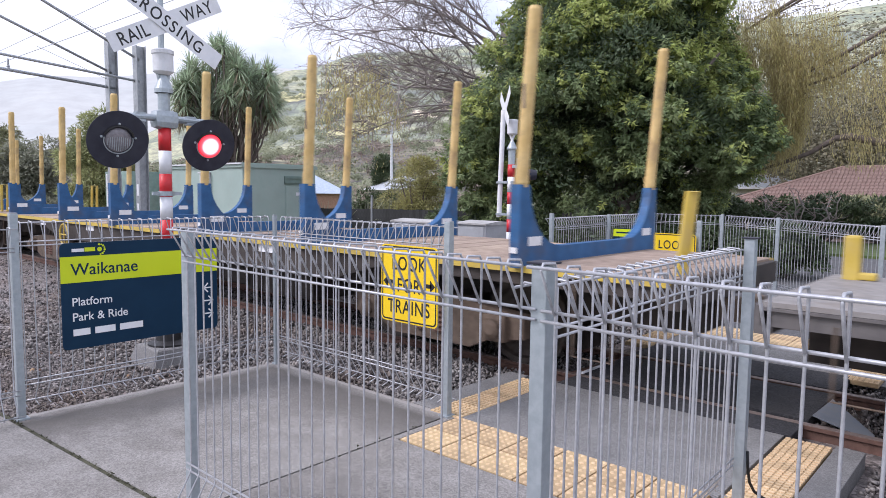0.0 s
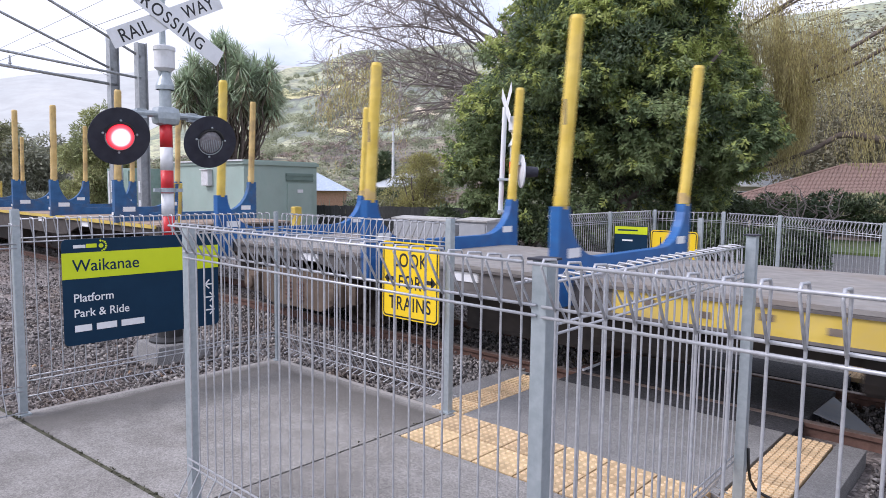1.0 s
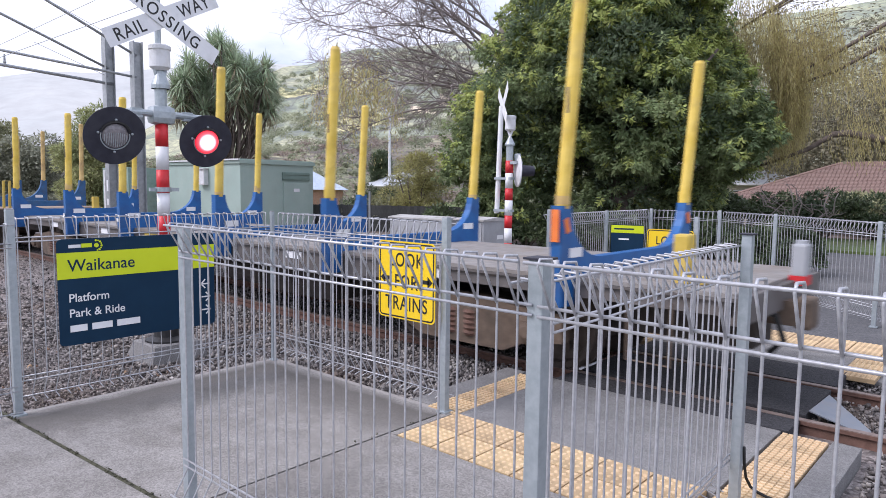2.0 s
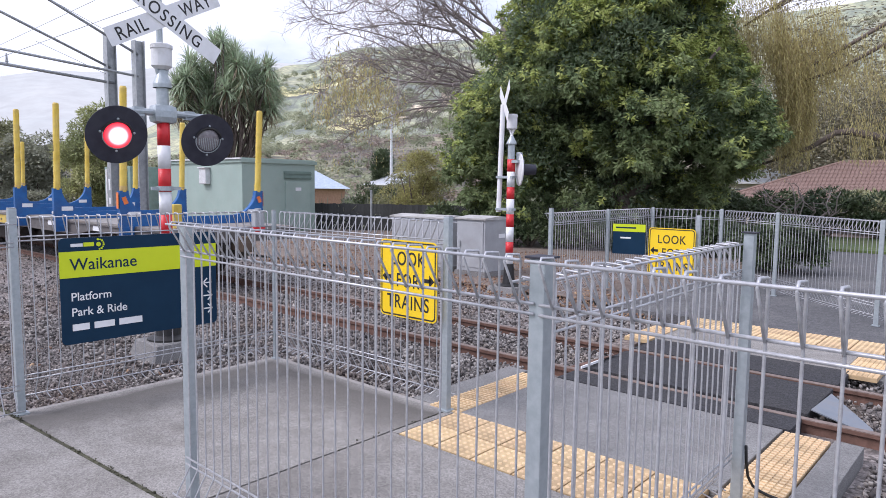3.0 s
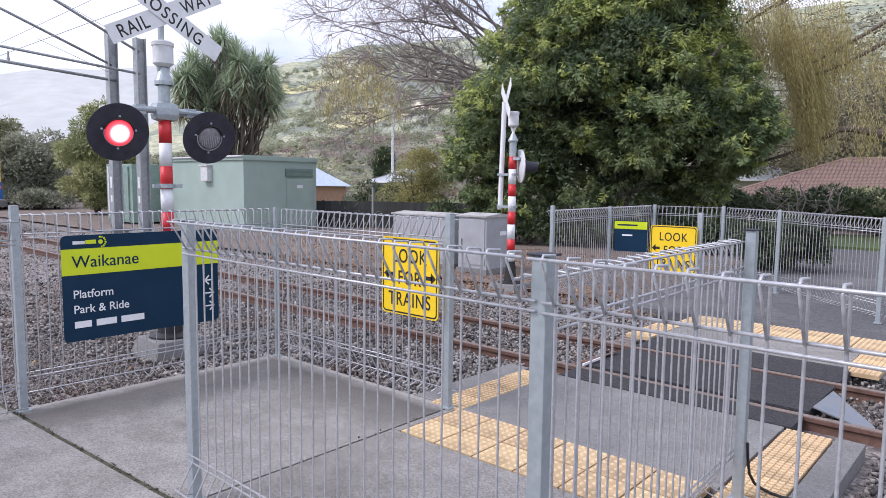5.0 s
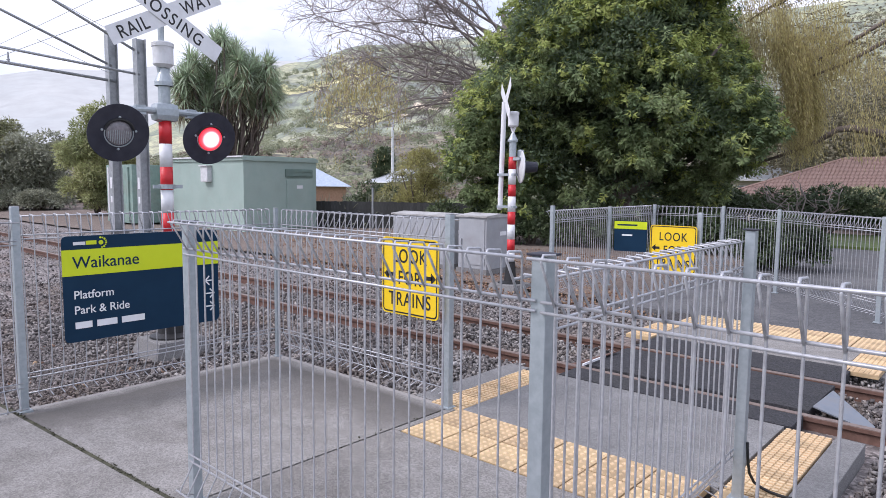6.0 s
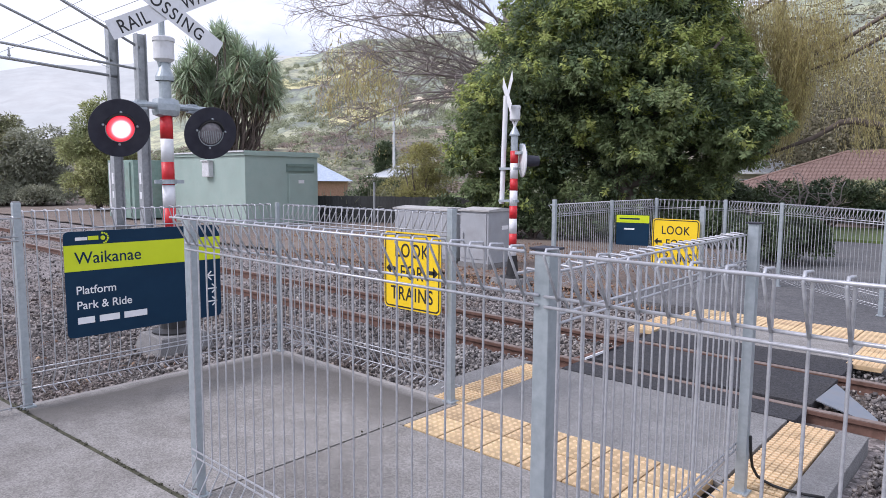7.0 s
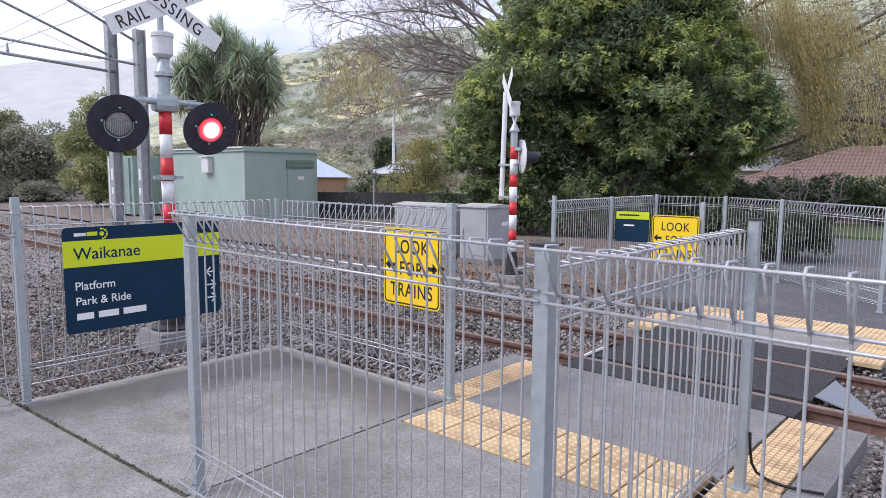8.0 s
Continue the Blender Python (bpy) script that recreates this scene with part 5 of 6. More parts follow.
whorls("crown", tree, blobs, 46, 20, 0.155, 0.055, LEAF_BIG, LEAF_YOUNG, 21)
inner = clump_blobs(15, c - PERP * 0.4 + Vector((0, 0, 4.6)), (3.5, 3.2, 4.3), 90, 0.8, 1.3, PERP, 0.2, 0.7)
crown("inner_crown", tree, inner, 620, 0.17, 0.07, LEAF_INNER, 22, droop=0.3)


def strands(name, parent, starts, material, seed, length=0.11, width=0.022, gap=0.075, sway=0.12, label="", spread=0.35):
    """Leaves along hanging shoots. starts: rows of x, y, z, hanging length."""
    r = np.random.RandomState(seed)
    P = []
    for x, y, z, L, *lean in starts:
        n = max(3, int(L / gap))
        s = np.linspace(0, 1, n)
        a = r.uniform(0, 6.28)
        k = r.uniform(0.2, 1) * sway * L
        P.append(np.stack([x + np.cos(a) * k * np.sqrt(s) + (lean[0] * s * s if lean else 0.0), y + np.sin(a) * k * np.sqrt(s), z - L * s], 1) + r.normal(0, 0.012, (n, 3)))
    P = np.concatenate(P)
    D = np.tile(np.array([0.0, 0.0, -1.0]), (len(P), 1))
    v, f = leaf_arrays(r, P, D, length, width, spread=spread)
    return mass(name, v, f, material, label, parent, kind="")


# willow over the path
willow = thing("willow_tree", "weeping willow with hanging golden leaves over a garden", "tree")
c = Vector((-0.6, 23.4, 0))
g = Mesh()
r_ = random.Random(33)
limb(g, c + Vector((0, 0, -0.3)), c + Vector((-0.2, 0, 3.2)), 0.42, 0.32, 31)
for k, way in enumerate((((-0.2, 0, 2.6), (-1.2, -0.9, 3.0), (-2.6, -1.6, 3.1), (-3.4, -1.9, 3.32), (-3.75, -1.9, 3.3), (-4.4, -1.9, 2.9), (-5.1, -2.0, 2.62), (-5.9, -2.1, 2.35)),
                         ((-0.2, 0, 3.1), (-1.4, -1.0, 4.7), (-2.8, -1.8, 5.6), (-3.8, -1.9, 5.05), (-4.6, -2.0, 4.8)),
                         ((-0.2, 0, 3.1), (-1.2, -1.0, 5.2), (-2.4, -1.7, 6.4), (-4.0, -1.9, 5.45), (-4.5, -2.0, 5.2)),
                         ((-0.1, 0, 3.2), (-1.2, -0.6, 6.2), (-3.0, -1.2, 7.7), (-5.0, -1.7, 7.4), (-6.4, -1.9, 6.6)),
                         ((0.0, 0, 3.2), (0.2, -0.4, 6.4), (-1.6, -1.2, 8.4), (-3.6, -1.7, 7.9), (-5.6, -2.0, 6.9)))):
    n = len(way)
    g.tube([c + Vector(q) for q in way], [(0.15, 0.12, 0.12, 0.14, 0.12)[k] * (1 - 0.78 * i / (n - 1)) for i in range(n)], 8)
swaying = []
# hanging shoots: ends, spread, heights of the tops, heights of the ends, sweep, count
for x0, x1, t0, t1, e0, e1, sweep, count in ((-6.2, -5.35, 4.9, 6.0, 2.5, 3.7, -0.30, 400), (-5.85, -5.15, 4.2, 5.4, 2.35, 3.2, -0.50, 340), (-7.5, -6.0, 5.5, 7.8, 4.6, 6.0, 0.35, 520),
                                             (-6.3, -4.5, 5.1, 7.2, 4.2, 5.6, 0.55, 560), (-4.9, -3.0, 4.6, 6.3, 2.9, 4.6, 0.25, 150), (-4.3, -2.9, 3.1, 3.9, 2.35, 2.9, 0.10, 130), (-3.4, 1.5, 4.5, 8.0, 2.4, 5.0, 0.0, 260)):
    st = []
    y = 21.5
    for i in range(count // 4):
        x, z = r_.uniform(x0, x1), r_.uniform(t0, t1)
        end = max(1.9, r_.uniform(e0, e1))
        for k in range(r_.randrange(3, 7)):
            st.append((x + r_.gauss(0, 0.07), y + r_.gauss(0, 0.45), z + r_.uniform(-0.15, 0.15), max(0.5, (z - end) * r_.uniform(0.75, 1.1)), sweep * r_.uniform(0.5, 1.5)))
        if i % 3 == 0:
            w = r_.choice((-1, 1, 1))
            g.tube([(x, y, z + 0.02), (x + w * r_.uniform(0.1, 0.3), y + 0.2, z + r_.uniform(0.15, 0.3)), (x + w * r_.uniform(0.5, 1.0), y + r_.uniform(0.2, 0.6), z + r_.uniform(0.1, 0.5))], [0.004, 0.007, 0.011], 4, caps=False)
    ob = strands("crown", willow, st, LEAF_WILLOW, 51 + count, 0.135, 0.021, 0.085, 0.10, label="golden hanging shoots", spread=0.2)
    swaying.append((ob, Vector(((x0 + x1) / 2, y, t1)), 1.0 if e1 < 3.8 and t0 > 4 else 0.3))
part("trunk", g, BARK, willow, smooth=True)

# bare tree
bare = thing("bare_tree", "leafless spreading tree with pale fine twigs", "tree")
c = Vector((-17.6, 24.1, 0))
g, tw = Mesh(), Mesh()
limb(g, c + Vector((0, 0, -0.3)), c + Vector((-0.2, 0, 4.6)), 0.34, 0.26, 60)
limb(g, c + Vector((-0.2, 0, 4.5)), c + Vector((-0.4, -0.2, 9.2)), 0.26, 0.10, 59)
r_ = random.Random(61)
LEFT = Vector((-0.69, -0.72, 0))


def bough(mesh, p, d, L, r0, r1, sag, n=7, wob=0.10, sides=6):
    """A curving branch that starts along d and bends with its weight; gives its points and directions."""
    p, d = Vector(p), Vector(d).normalized()
    pts, ds = [p.copy()], [d.copy()]
    for i in range(n):
        d = (d + Vector((r_.gauss(0, wob), r_.gauss(0, wob), r_.gauss(0, wob) - sag * (i / n - 0.25)))).normalized()
        p = p + d * (L / n)
        pts.append(p.copy())
        ds.append(d.copy())
    mesh.tube(pts, [r0 + (r1 - r0) * i / n for i in range(n + 1)], sides, caps=False)
    return pts, ds


def side(d, lo, hi):
    """A direction lo to hi degrees off d, mostly in the level of the spread."""
    o = Vector((r_.gauss(0, 1), r_.gauss(0, 1), r_.gauss(0, 0.75)))
    o = (o - d * o.dot(d)).normalized()
    a = radians(r_.uniform(lo, hi))
    return d * math.cos(a) + o * math.sin(a)


twig_points = []
for i in range(19):
    low = i < 7
    el = radians(r_.uniform(-3, 12) if low else r_.uniform(8, 50))
    az = radians(r_.uniform(-34, 34) if i < 16 else r_.uniform(120, 240))
    h = LEFT * math.cos(az) + Vector((0.72, -0.69, 0)) * math.sin(az)
    z = r_.uniform(4.9, 6.9) if low else r_.uniform(5.6, 8.4)
    L = r_.uniform(6.2, 9.4) if low else r_.uniform(5.5, 9.6)
    pts, ds = bough(g, c + Vector((-0.25, -0.1, z)), h * math.cos(el) + Vector((0, 0, math.sin(el))), L, 0.062, 0.013, 0.12 if low else 0.16, 12, 0.09, 8)
    for k in range(15):
        j = r_.randrange(2, 13)
        p2, d2 = bough(g, pts[j], side(ds[j], 25, 60), r_.uniform(1.0, 2.9) * (1.25 - j / 20), 0.024, 0.009, 0.14, 7, 0.13, 5)
        for w in range(8):
            q = r_.randrange(1, 8)
            p3, d3 = bough(tw, p2[q], side(d2[q], 25, 60), r_.uniform(0.5, 1.3), 0.0105, 0.005, 0.25, 4, 0.14, 4)
            twig_points += p3[2:]
            for y in range(4):
                e = r_.randrange(1, 5)
                bough(tw, p3[e], side(d3[e], 25, 65), r_.uniform(0.2, 0.55), 0.006, 0.0035, 0.3, 2, 0.15, 3)
part("trunk", g, TWIG, bare, smooth=True)
part("fine_branch", tw, TWIG, bare)["kind"] = "stuff"
tips = [p for p in twig_points if p.z < 7.4 and 4.6 < (p - c).dot(LEFT) < 10.4]
st = []
for i in range(62):
    p = r_.choice(tips)
    u = (p - c).dot(LEFT)
    for k in range(r_.randrange(4, 9)):
        L = r_.uniform(0.5, 1.5) if u > 7.4 else r_.uniform(0.8, 2.4)
        L = min(L, max(0.4, p.z - 4.5))
        st.append((p.x + r_.gauss(0, 0.22), p.y + r_.gauss(0, 0.22), p.z + r_.uniform(-0.2, 0.2), L))
strands("last_leaves", bare, st, LEAF_LAST, 66, 0.19, 0.045, 0.11, label="sparse yellow hanging leaves")


def blades(r, P, axis, count, length, width, open_angle, droop):
    """Sword leaves in a tuft at P: three quads each."""
    V = []
    for k in range(count):
        a, e = r.uniform(0, 2 * math.pi), open_angle * r.uniform(0.1, 1.0)
        d = np.array([math.cos(a) * math.sin(e), math.sin(a) * math.sin(e), math.cos(e)])
        s = np.array([-math.sin(a), math.cos(a), 0]) * width * 0.5
        L = length * r.uniform(0.7, 1.15)
        pts = []
        for j, t in enumerate((0.0, 0.35, 0.7, 1.0)):
            q = np.array(P) + d * L * t + np.array([0, 0, -droop * L * t * t * math.sin(e)])
            w = (0.6, 1.0, 0.7, 0.06)[j]
            pts.append((q - s * w, q + s * w))
        for j in range(3):
            V += [pts[j][0], pts[j][1], pts[j + 1][1], pts[j + 1][0]]
    return V


def cabbage_tree(c, heads, spread, z0, z1, seed, label, blade=0.95):
    base = thing("cabbage_tree", label, "tree", "cabbage trees")
    r = np.random.RandomState(seed)
    g, V, W = Mesh(), [], []
    axis = np.array([0.56, 0.83])
    for i in range(heads):
        a = r.uniform(-1, 1)
        b = r.uniform(-0.6, 0.6)
        x, y = c[0] + axis[0] * a * spread - axis[1] * b * spread, c[1] + axis[1] * a * spread + axis[0] * b * spread
        z = z0 + (z1 - z0) * r.uniform(0, 1) * (1.05 - 0.5 * abs(a))
        limb(g, (c[0] + a * 0.4, c[1] + a * 0.5, z0 * 0.35), (x, y, z - 0.1), 0.06, 0.035, seed * 100 + i, 0.15, 5)
        V += blades(r, (x, y, z), None, 105, blade, 0.06, 2.1, 0.4)
        W += blades(r, (x, y, z - 0.15), None, 13, blade * 0.95, 0.05, 2.9, 0.6)
    limb(g, (c[0], c[1], -0.3), (c[0], c[1], z0 * 0.5), 0.3, 0.2, seed)
    part("trunk", g, BARK, base, smooth=True)
    mass("crown", np.array(V), np.arange(len(V)).reshape(-1, 4), LEAF_CORD, "", base, kind="")
    mass("skirt", np.array(W), np.arange(len(W)).reshape(-1, 4), LEAF_DEAD, "dry brown hanging leaves", base, kind="")


cabbage_tree((-32.3, 19.1), 92, 2.5, 5.3, 9.1, 71, "clump of cabbage trees with spiky green heads", 1.05)


def shrub(name, centre, radii, count, lo, hi, material, seed, label, per=260, length=0.16, width=0.06, axis=(0.8, 0.6), low=0.2, category="shrub", group=""):
    base = thing(name, label, category, group)
    g = Mesh()
    c = Vector(centre)
    for i in range(5):
        a = i * 1.26
        limb(g, (c.x, c.y, -0.2), c + Vector((math.cos(a) * radii[0] * 0.5, math.sin(a) * radii[1] * 0.5, radii[2] * 0.3)), 0.06, 0.015, seed + i)
    part("stem", g, BARK, base, smooth=True)
    crown("crown", base, clump_blobs(seed, centre, radii, count, lo, hi, axis, 0.35, low), per, length, width, material, seed, spread=0.6)
    return base


shrub("tall_shrub", (-34.9, 13.3, 2.5), (1.7, 1.5, 3.0), 80, 0.45, 0.85, LEAF_TALL, 81, "tall olive green shrub behind the track", 420, 0.2, 0.06, (0.3, 0.95))
shrub("tall_shrub", (-35.6, 14.6, 1.6), (1.7, 1.5, 1.9), 40, 0.45, 0.8, LEAF_GOLD, 82, "dry brown and green shrub behind the track", 260, 0.22, 0.05, (0.3, 0.95))
for i, (x, y, rz, w) in enumerate(((-46, 8.0, 3.1, 3.2), (-47, 11.4, 3.5, 2.6), (-45, 13.6, 2.4, 2.4), (-52, 13.5, 3.2, 3.0), (-50, 6.5, 3.9, 3.2))):
    shrub("scrub_bush", (x, y, rz * 0.9), (w, 2.0, rz), 40, 0.6, 1.1, LEAF_SCRUB if i != 1 else LEAF_SHRUB, 90 + i, "grey green scrub on a bank", 240, 0.26, 0.09, (0.2, 1.0), group="scrub on the bank")
for i in range(8):
    shrub("scrub_bush", (-42.5 - 0.8 * (i % 3), 5.5 + 1.25 * i, 0.35), (1.3, 1.0, 0.75), 18, 0.3, 0.55, LEAF_SCRUB, 190 + i, "low grey green scrub below a bank", 200, 0.2, 0.07, (0.2, 1.0), group="scrub on the bank")
shrub("golden_bush", (-18.9, 19.6, 1.55), (1.35, 1.2, 1.75), 34, 0.35, 0.65, LEAF_GOLD, 101, "yellow green feathery bush by the fence", 320, 0.16, 0.035, PERP)
shrub("dark_bush", (-23.8, 22.5, 0.7), (2.2, 1.0, 0.95), 34, 0.4, 0.7, LEAF_DARK, 104, "dark green bush behind the paling fence", 220, 0.18, 0.06, PERP)
shrub("dark_bush", (-20.9, 20.9, 1.0), (1.8, 1.0, 1.3), 26, 0.35, 0.6, LEAF_SHRUB, 103, "olive green bush behind the paling fence", 200, 0.16, 0.05, PERP)
shrub("low_shrub", (-3.95, 15.0, 0.42), (1.05, 0.9, 0.62), 46, 0.25, 0.42, LEAF_DARK, 105, "low dark green shrub beside the path", 320, 0.12, 0.045, (1.0, 0.1), 0.15)
for i, (x, y, w, z, ml) in enumerate(((-10.6, 29.5, 2.2, 1.0, LEAF_SHRUB), (-7.6, 31.0, 2.0, 0.9, LEAF_DARK), (-4.6, 30.5, 1.7, 1.1, LEAF_SHRUB), (-2.4, 31.5, 2.2, 1.0, LEAF_DARK), (-5.8, 32.5, 2.4, 1.0, LEAF_DARK), (0.5, 31.5, 2.2, 1.0, LEAF_DARK))):
    shrub("hedge", (x, y, z * 0.7), (w, 0.9, z), 24, 0.35, 0.6, ml, 110 + i, "dense garden hedge before a house", 220, 0.18, 0.07, (1, 0.1), category="hedge", group="garden hedges")
for i in range(5):
    shrub("hedge", (-13.5 + 2.6 * i, 24.6 + 0.7 * i, 0.7), (1.9, 0.9, 1.0), 22, 0.35, 0.6, LEAF_DARK, 170 + i, "dense dark hedge under the trees", 220, 0.18, 0.07, (1, 0.25), category="hedge", group="dark hedges")
for i in range(7):
    shrub("dark_bush", (-13.6 + 1.25 * i, 15.6 + 0.35 * i, 0.3), (1.1, 0.7, 0.62), 18, 0.28, 0.5, LEAF_DARK, 240 + i, "low dark undergrowth below the evergreen tree", 220, 0.15, 0.06, (1, 0.3), 0.05, group="undergrowth")
shrub("dark_conifer", (-60.3, 56.5, 3.9), (1.2, 1.0, 2.6), 30, 0.6, 1.0, LEAF_DARK, 260, "dark clipped conifer beside a far house", 240, 0.3, 0.12, (0.74, 0.67))
# small bare shrub in the garden
sb = thing("bare_shrub", "small leafless pruned shrub before a hedge", "shrub")
g = Mesh()
r_ = random.Random(121)
for i in range(11):
    a = limb(g, (-5.9, 25.2, -0.1), (-5.9 + r_.uniform(-1.5, 1.5), 25.2 + r_.uniform(-0.3, 0.3), r_.uniform(1.1, 1.9)), 0.036, 0.014, 130 + i, 0.4)
    for k in range(4):
        p = r_.choice(a[2:])
        limb(g, p, p + Vector((r_.uniform(-0.7, 0.7), 0, r_.uniform(0.0, 0.5))), 0.014, 0.005, 150 + i * 5 + k, 0.3, 3)
part("branch", g, TWIG, sb, smooth=True)
# flax by the paling fence
fl = thing("flax_plant", "pale green flax with long arching leaves", "plant")
r = np.random.RandomState(141)
V = []
for x, y, L in ((-20.5, 17.2, 1.7), (-19.9, 17.8, 2.0), (-21.2, 16.8, 1.5), (-19.3, 18.4, 1.6)):
    V += blades(r, (x, y, -0.1), None, 46, L, 0.07, 1.15, 0.7)
mass("blades", np.array(V), np.arange(len(V)).reshape(-1, 4), LEAF_SCRUB, "", fl, kind="")

# dark paling fence
pf = thing("paling_fence", "dark stained timber paling fence behind the cabinets", "fence")
me = None
a, b = Vector((-21.6, 16.2, 0)), Vector((-12.4, 21.0, 0))
n = 80
ang = math.degrees(math.atan2(b.y - a.y, b.x - a.x))
for i in range(n):
    p = a.lerp(b, i / n)
    m = pose(p.x, p.y, random.uniform(-0.03, 0.0), 0, 0, ang)
    if me is None:
        me = part("paling", Mesh().box((0, 0, 0.42), (0.125, 0.02, 1.1)), DARK_FENCE, pf, at=m).data
    else:
        piece("paling", me, pf, m)
# light post by the fence
lp = thing("marker_post", "slim grey steel post by the paling fence", "post", at=pose(-18.6, 16.9, 0))
part("shaft", Mesh().tube([(0, 0, -0.2), (0, 0, 1.5)], 0.04, 10), STEEL, lp)

# ---------- houses ----------


def hip_house(name, m, w, d, eave, ridge, roof, wall, label, tiles=False, base_z=-1.5):
    base = thing(name, label, "house", "houses", at=m)
    part("wall", Mesh().box((0, 0, (eave + base_z) / 2), (w, d, eave - base_z)), wall, base)
    o = 0.5
    A = [(-w / 2 - o, -d / 2 - o, eave), (w / 2 + o, -d / 2 - o, eave), (w / 2 + o, d / 2 + o, eave), (-w / 2 - o, d / 2 + o, eave), (-w / 2 + d / 2, 0, ridge), (w / 2 - d / 2, 0, ridge)]
    rf = part("roof", Mesh().add(A, [(0, 1, 5, 4), (1, 2, 5), (2, 3, 4, 5), (3, 0, 4), (3, 2, 1, 0)]), roof, base)
    part("gutter", Mesh().box((0, -d / 2 - o - 0.04, eave - 0.06), (w + 2 * o, 0.1, 0.12)), WHITE, base, "pale gutter")
    for i in range(3):
        wn = part("window", Mesh().box((-w * 0.3 + w * 0.3 * i, -d / 2 - 0.03, eave - 1.0), (1.5, 0.08, 1.1)), WHITE, base)
        part("pane", Mesh().box((0, 0, 0), (1.36, 0.02, 0.96)), GLASS, wn, at=pose(-w * 0.3 + w * 0.3 * i, -d / 2 - 0.08, eave - 1.0))
    if tiles:
        g = Mesh()
        rows = 28
        run = d / 2 + o
        rise = ridge - eave
        for j in range(rows):
            t0 = j / rows
            x0, x1 = -w / 2 - o + t0 * (d / 2 + o), w / 2 + o - t0 * (d / 2 + o)
            k = int((x1 - x0) / 0.2)
            for i in range(k):
                x = x0 + (x1 - x0) * (i + 0.5) / k
                y, z = -d / 2 - o + run * (t0 + 0.5 / rows), eave + rise * (t0 + 0.5 / rows) + 0.035
                g.box((x, y, z), ((x1 - x0) / k - 0.022, run / rows * 1.12, 0.05), Matrix.Rotation(math.atan2(rise, run) - 0.06, 4, "X"))
        part("roof_tiles", g, ROOF_TILE, rf)["kind"] = "stuff"
        g = Mesh()
        g.tube([A[0], A[4]], 0.13, 8).tube([A[4], A[5]], 0.13, 8).tube([A[5], A[1]], 0.13, 8)
        part("ridge_cap", g, ROOF_TILE, rf)


hip_house("house", pose(-4.4, 43.2, 0, 0, 0, -3), 17.0, 9.0, 1.1, 3.25, ROOF_TILE, HOUSE_WALL, "house with brown red tiled hip roof", True)
hip_house("house", pose(-15.0, 52.0, 0, 0, 0, 20), 5.0, 4.0, 2.2, 3.2, ROOF_WHITE, HOUSE_WALL, "house with pale metal roof behind trees")
hip_house("house", pose(-54.6, 40.9, 0, 0, 0, -35), 7.0, 7.0, 1.3, 3.5, ROOF_BLUE, HOUSE_BRICK, "brick house with pale blue metal roof")
hip_house("house", pose(-57.6, 57.3, 0, 0, 0, -20), 6.5, 6.0, 1.8, 3.5, ROOF_WHITE, HOUSE_WALL, "house with white metal roof")
pole = thing("power_pole", "tall pale power pole with crossarm", "pole", at=pose(-57.3, 55.2, -0.3))
part("shaft", Mesh().tube([(0, 0, 0), (0, 0, 10.3)], [0.19, 0.13], 10), CABINET_TOP, pole)
part("crossarm", Mesh().box((0, 0, 7.1), (1.7, 0.12, 0.14)), SLEEPER, pole, at=pose(0, 0, 0, 0, 0, 46))
arm = part("lamp_arm", Mesh().tube([(0, 0, 9.9), (-0.1, -0.09, 10.5), (-0.4, -0.36, 10.95), (-0.85, -0.77, 11.15), (-1.1, -1.0, 11.15)], [0.12, 0.1, 0.08, 0.07, 0.07], 8), CABINET_TOP, pole)
part("lamp_head", Mesh().box((-1.25, -1.13, 11.12), (0.55, 0.22, 0.12), Matrix.Rotation(radians(42), 4, "Z"), bevel=0.03), CABINET_TOP, arm)

# ---------- hills ----------


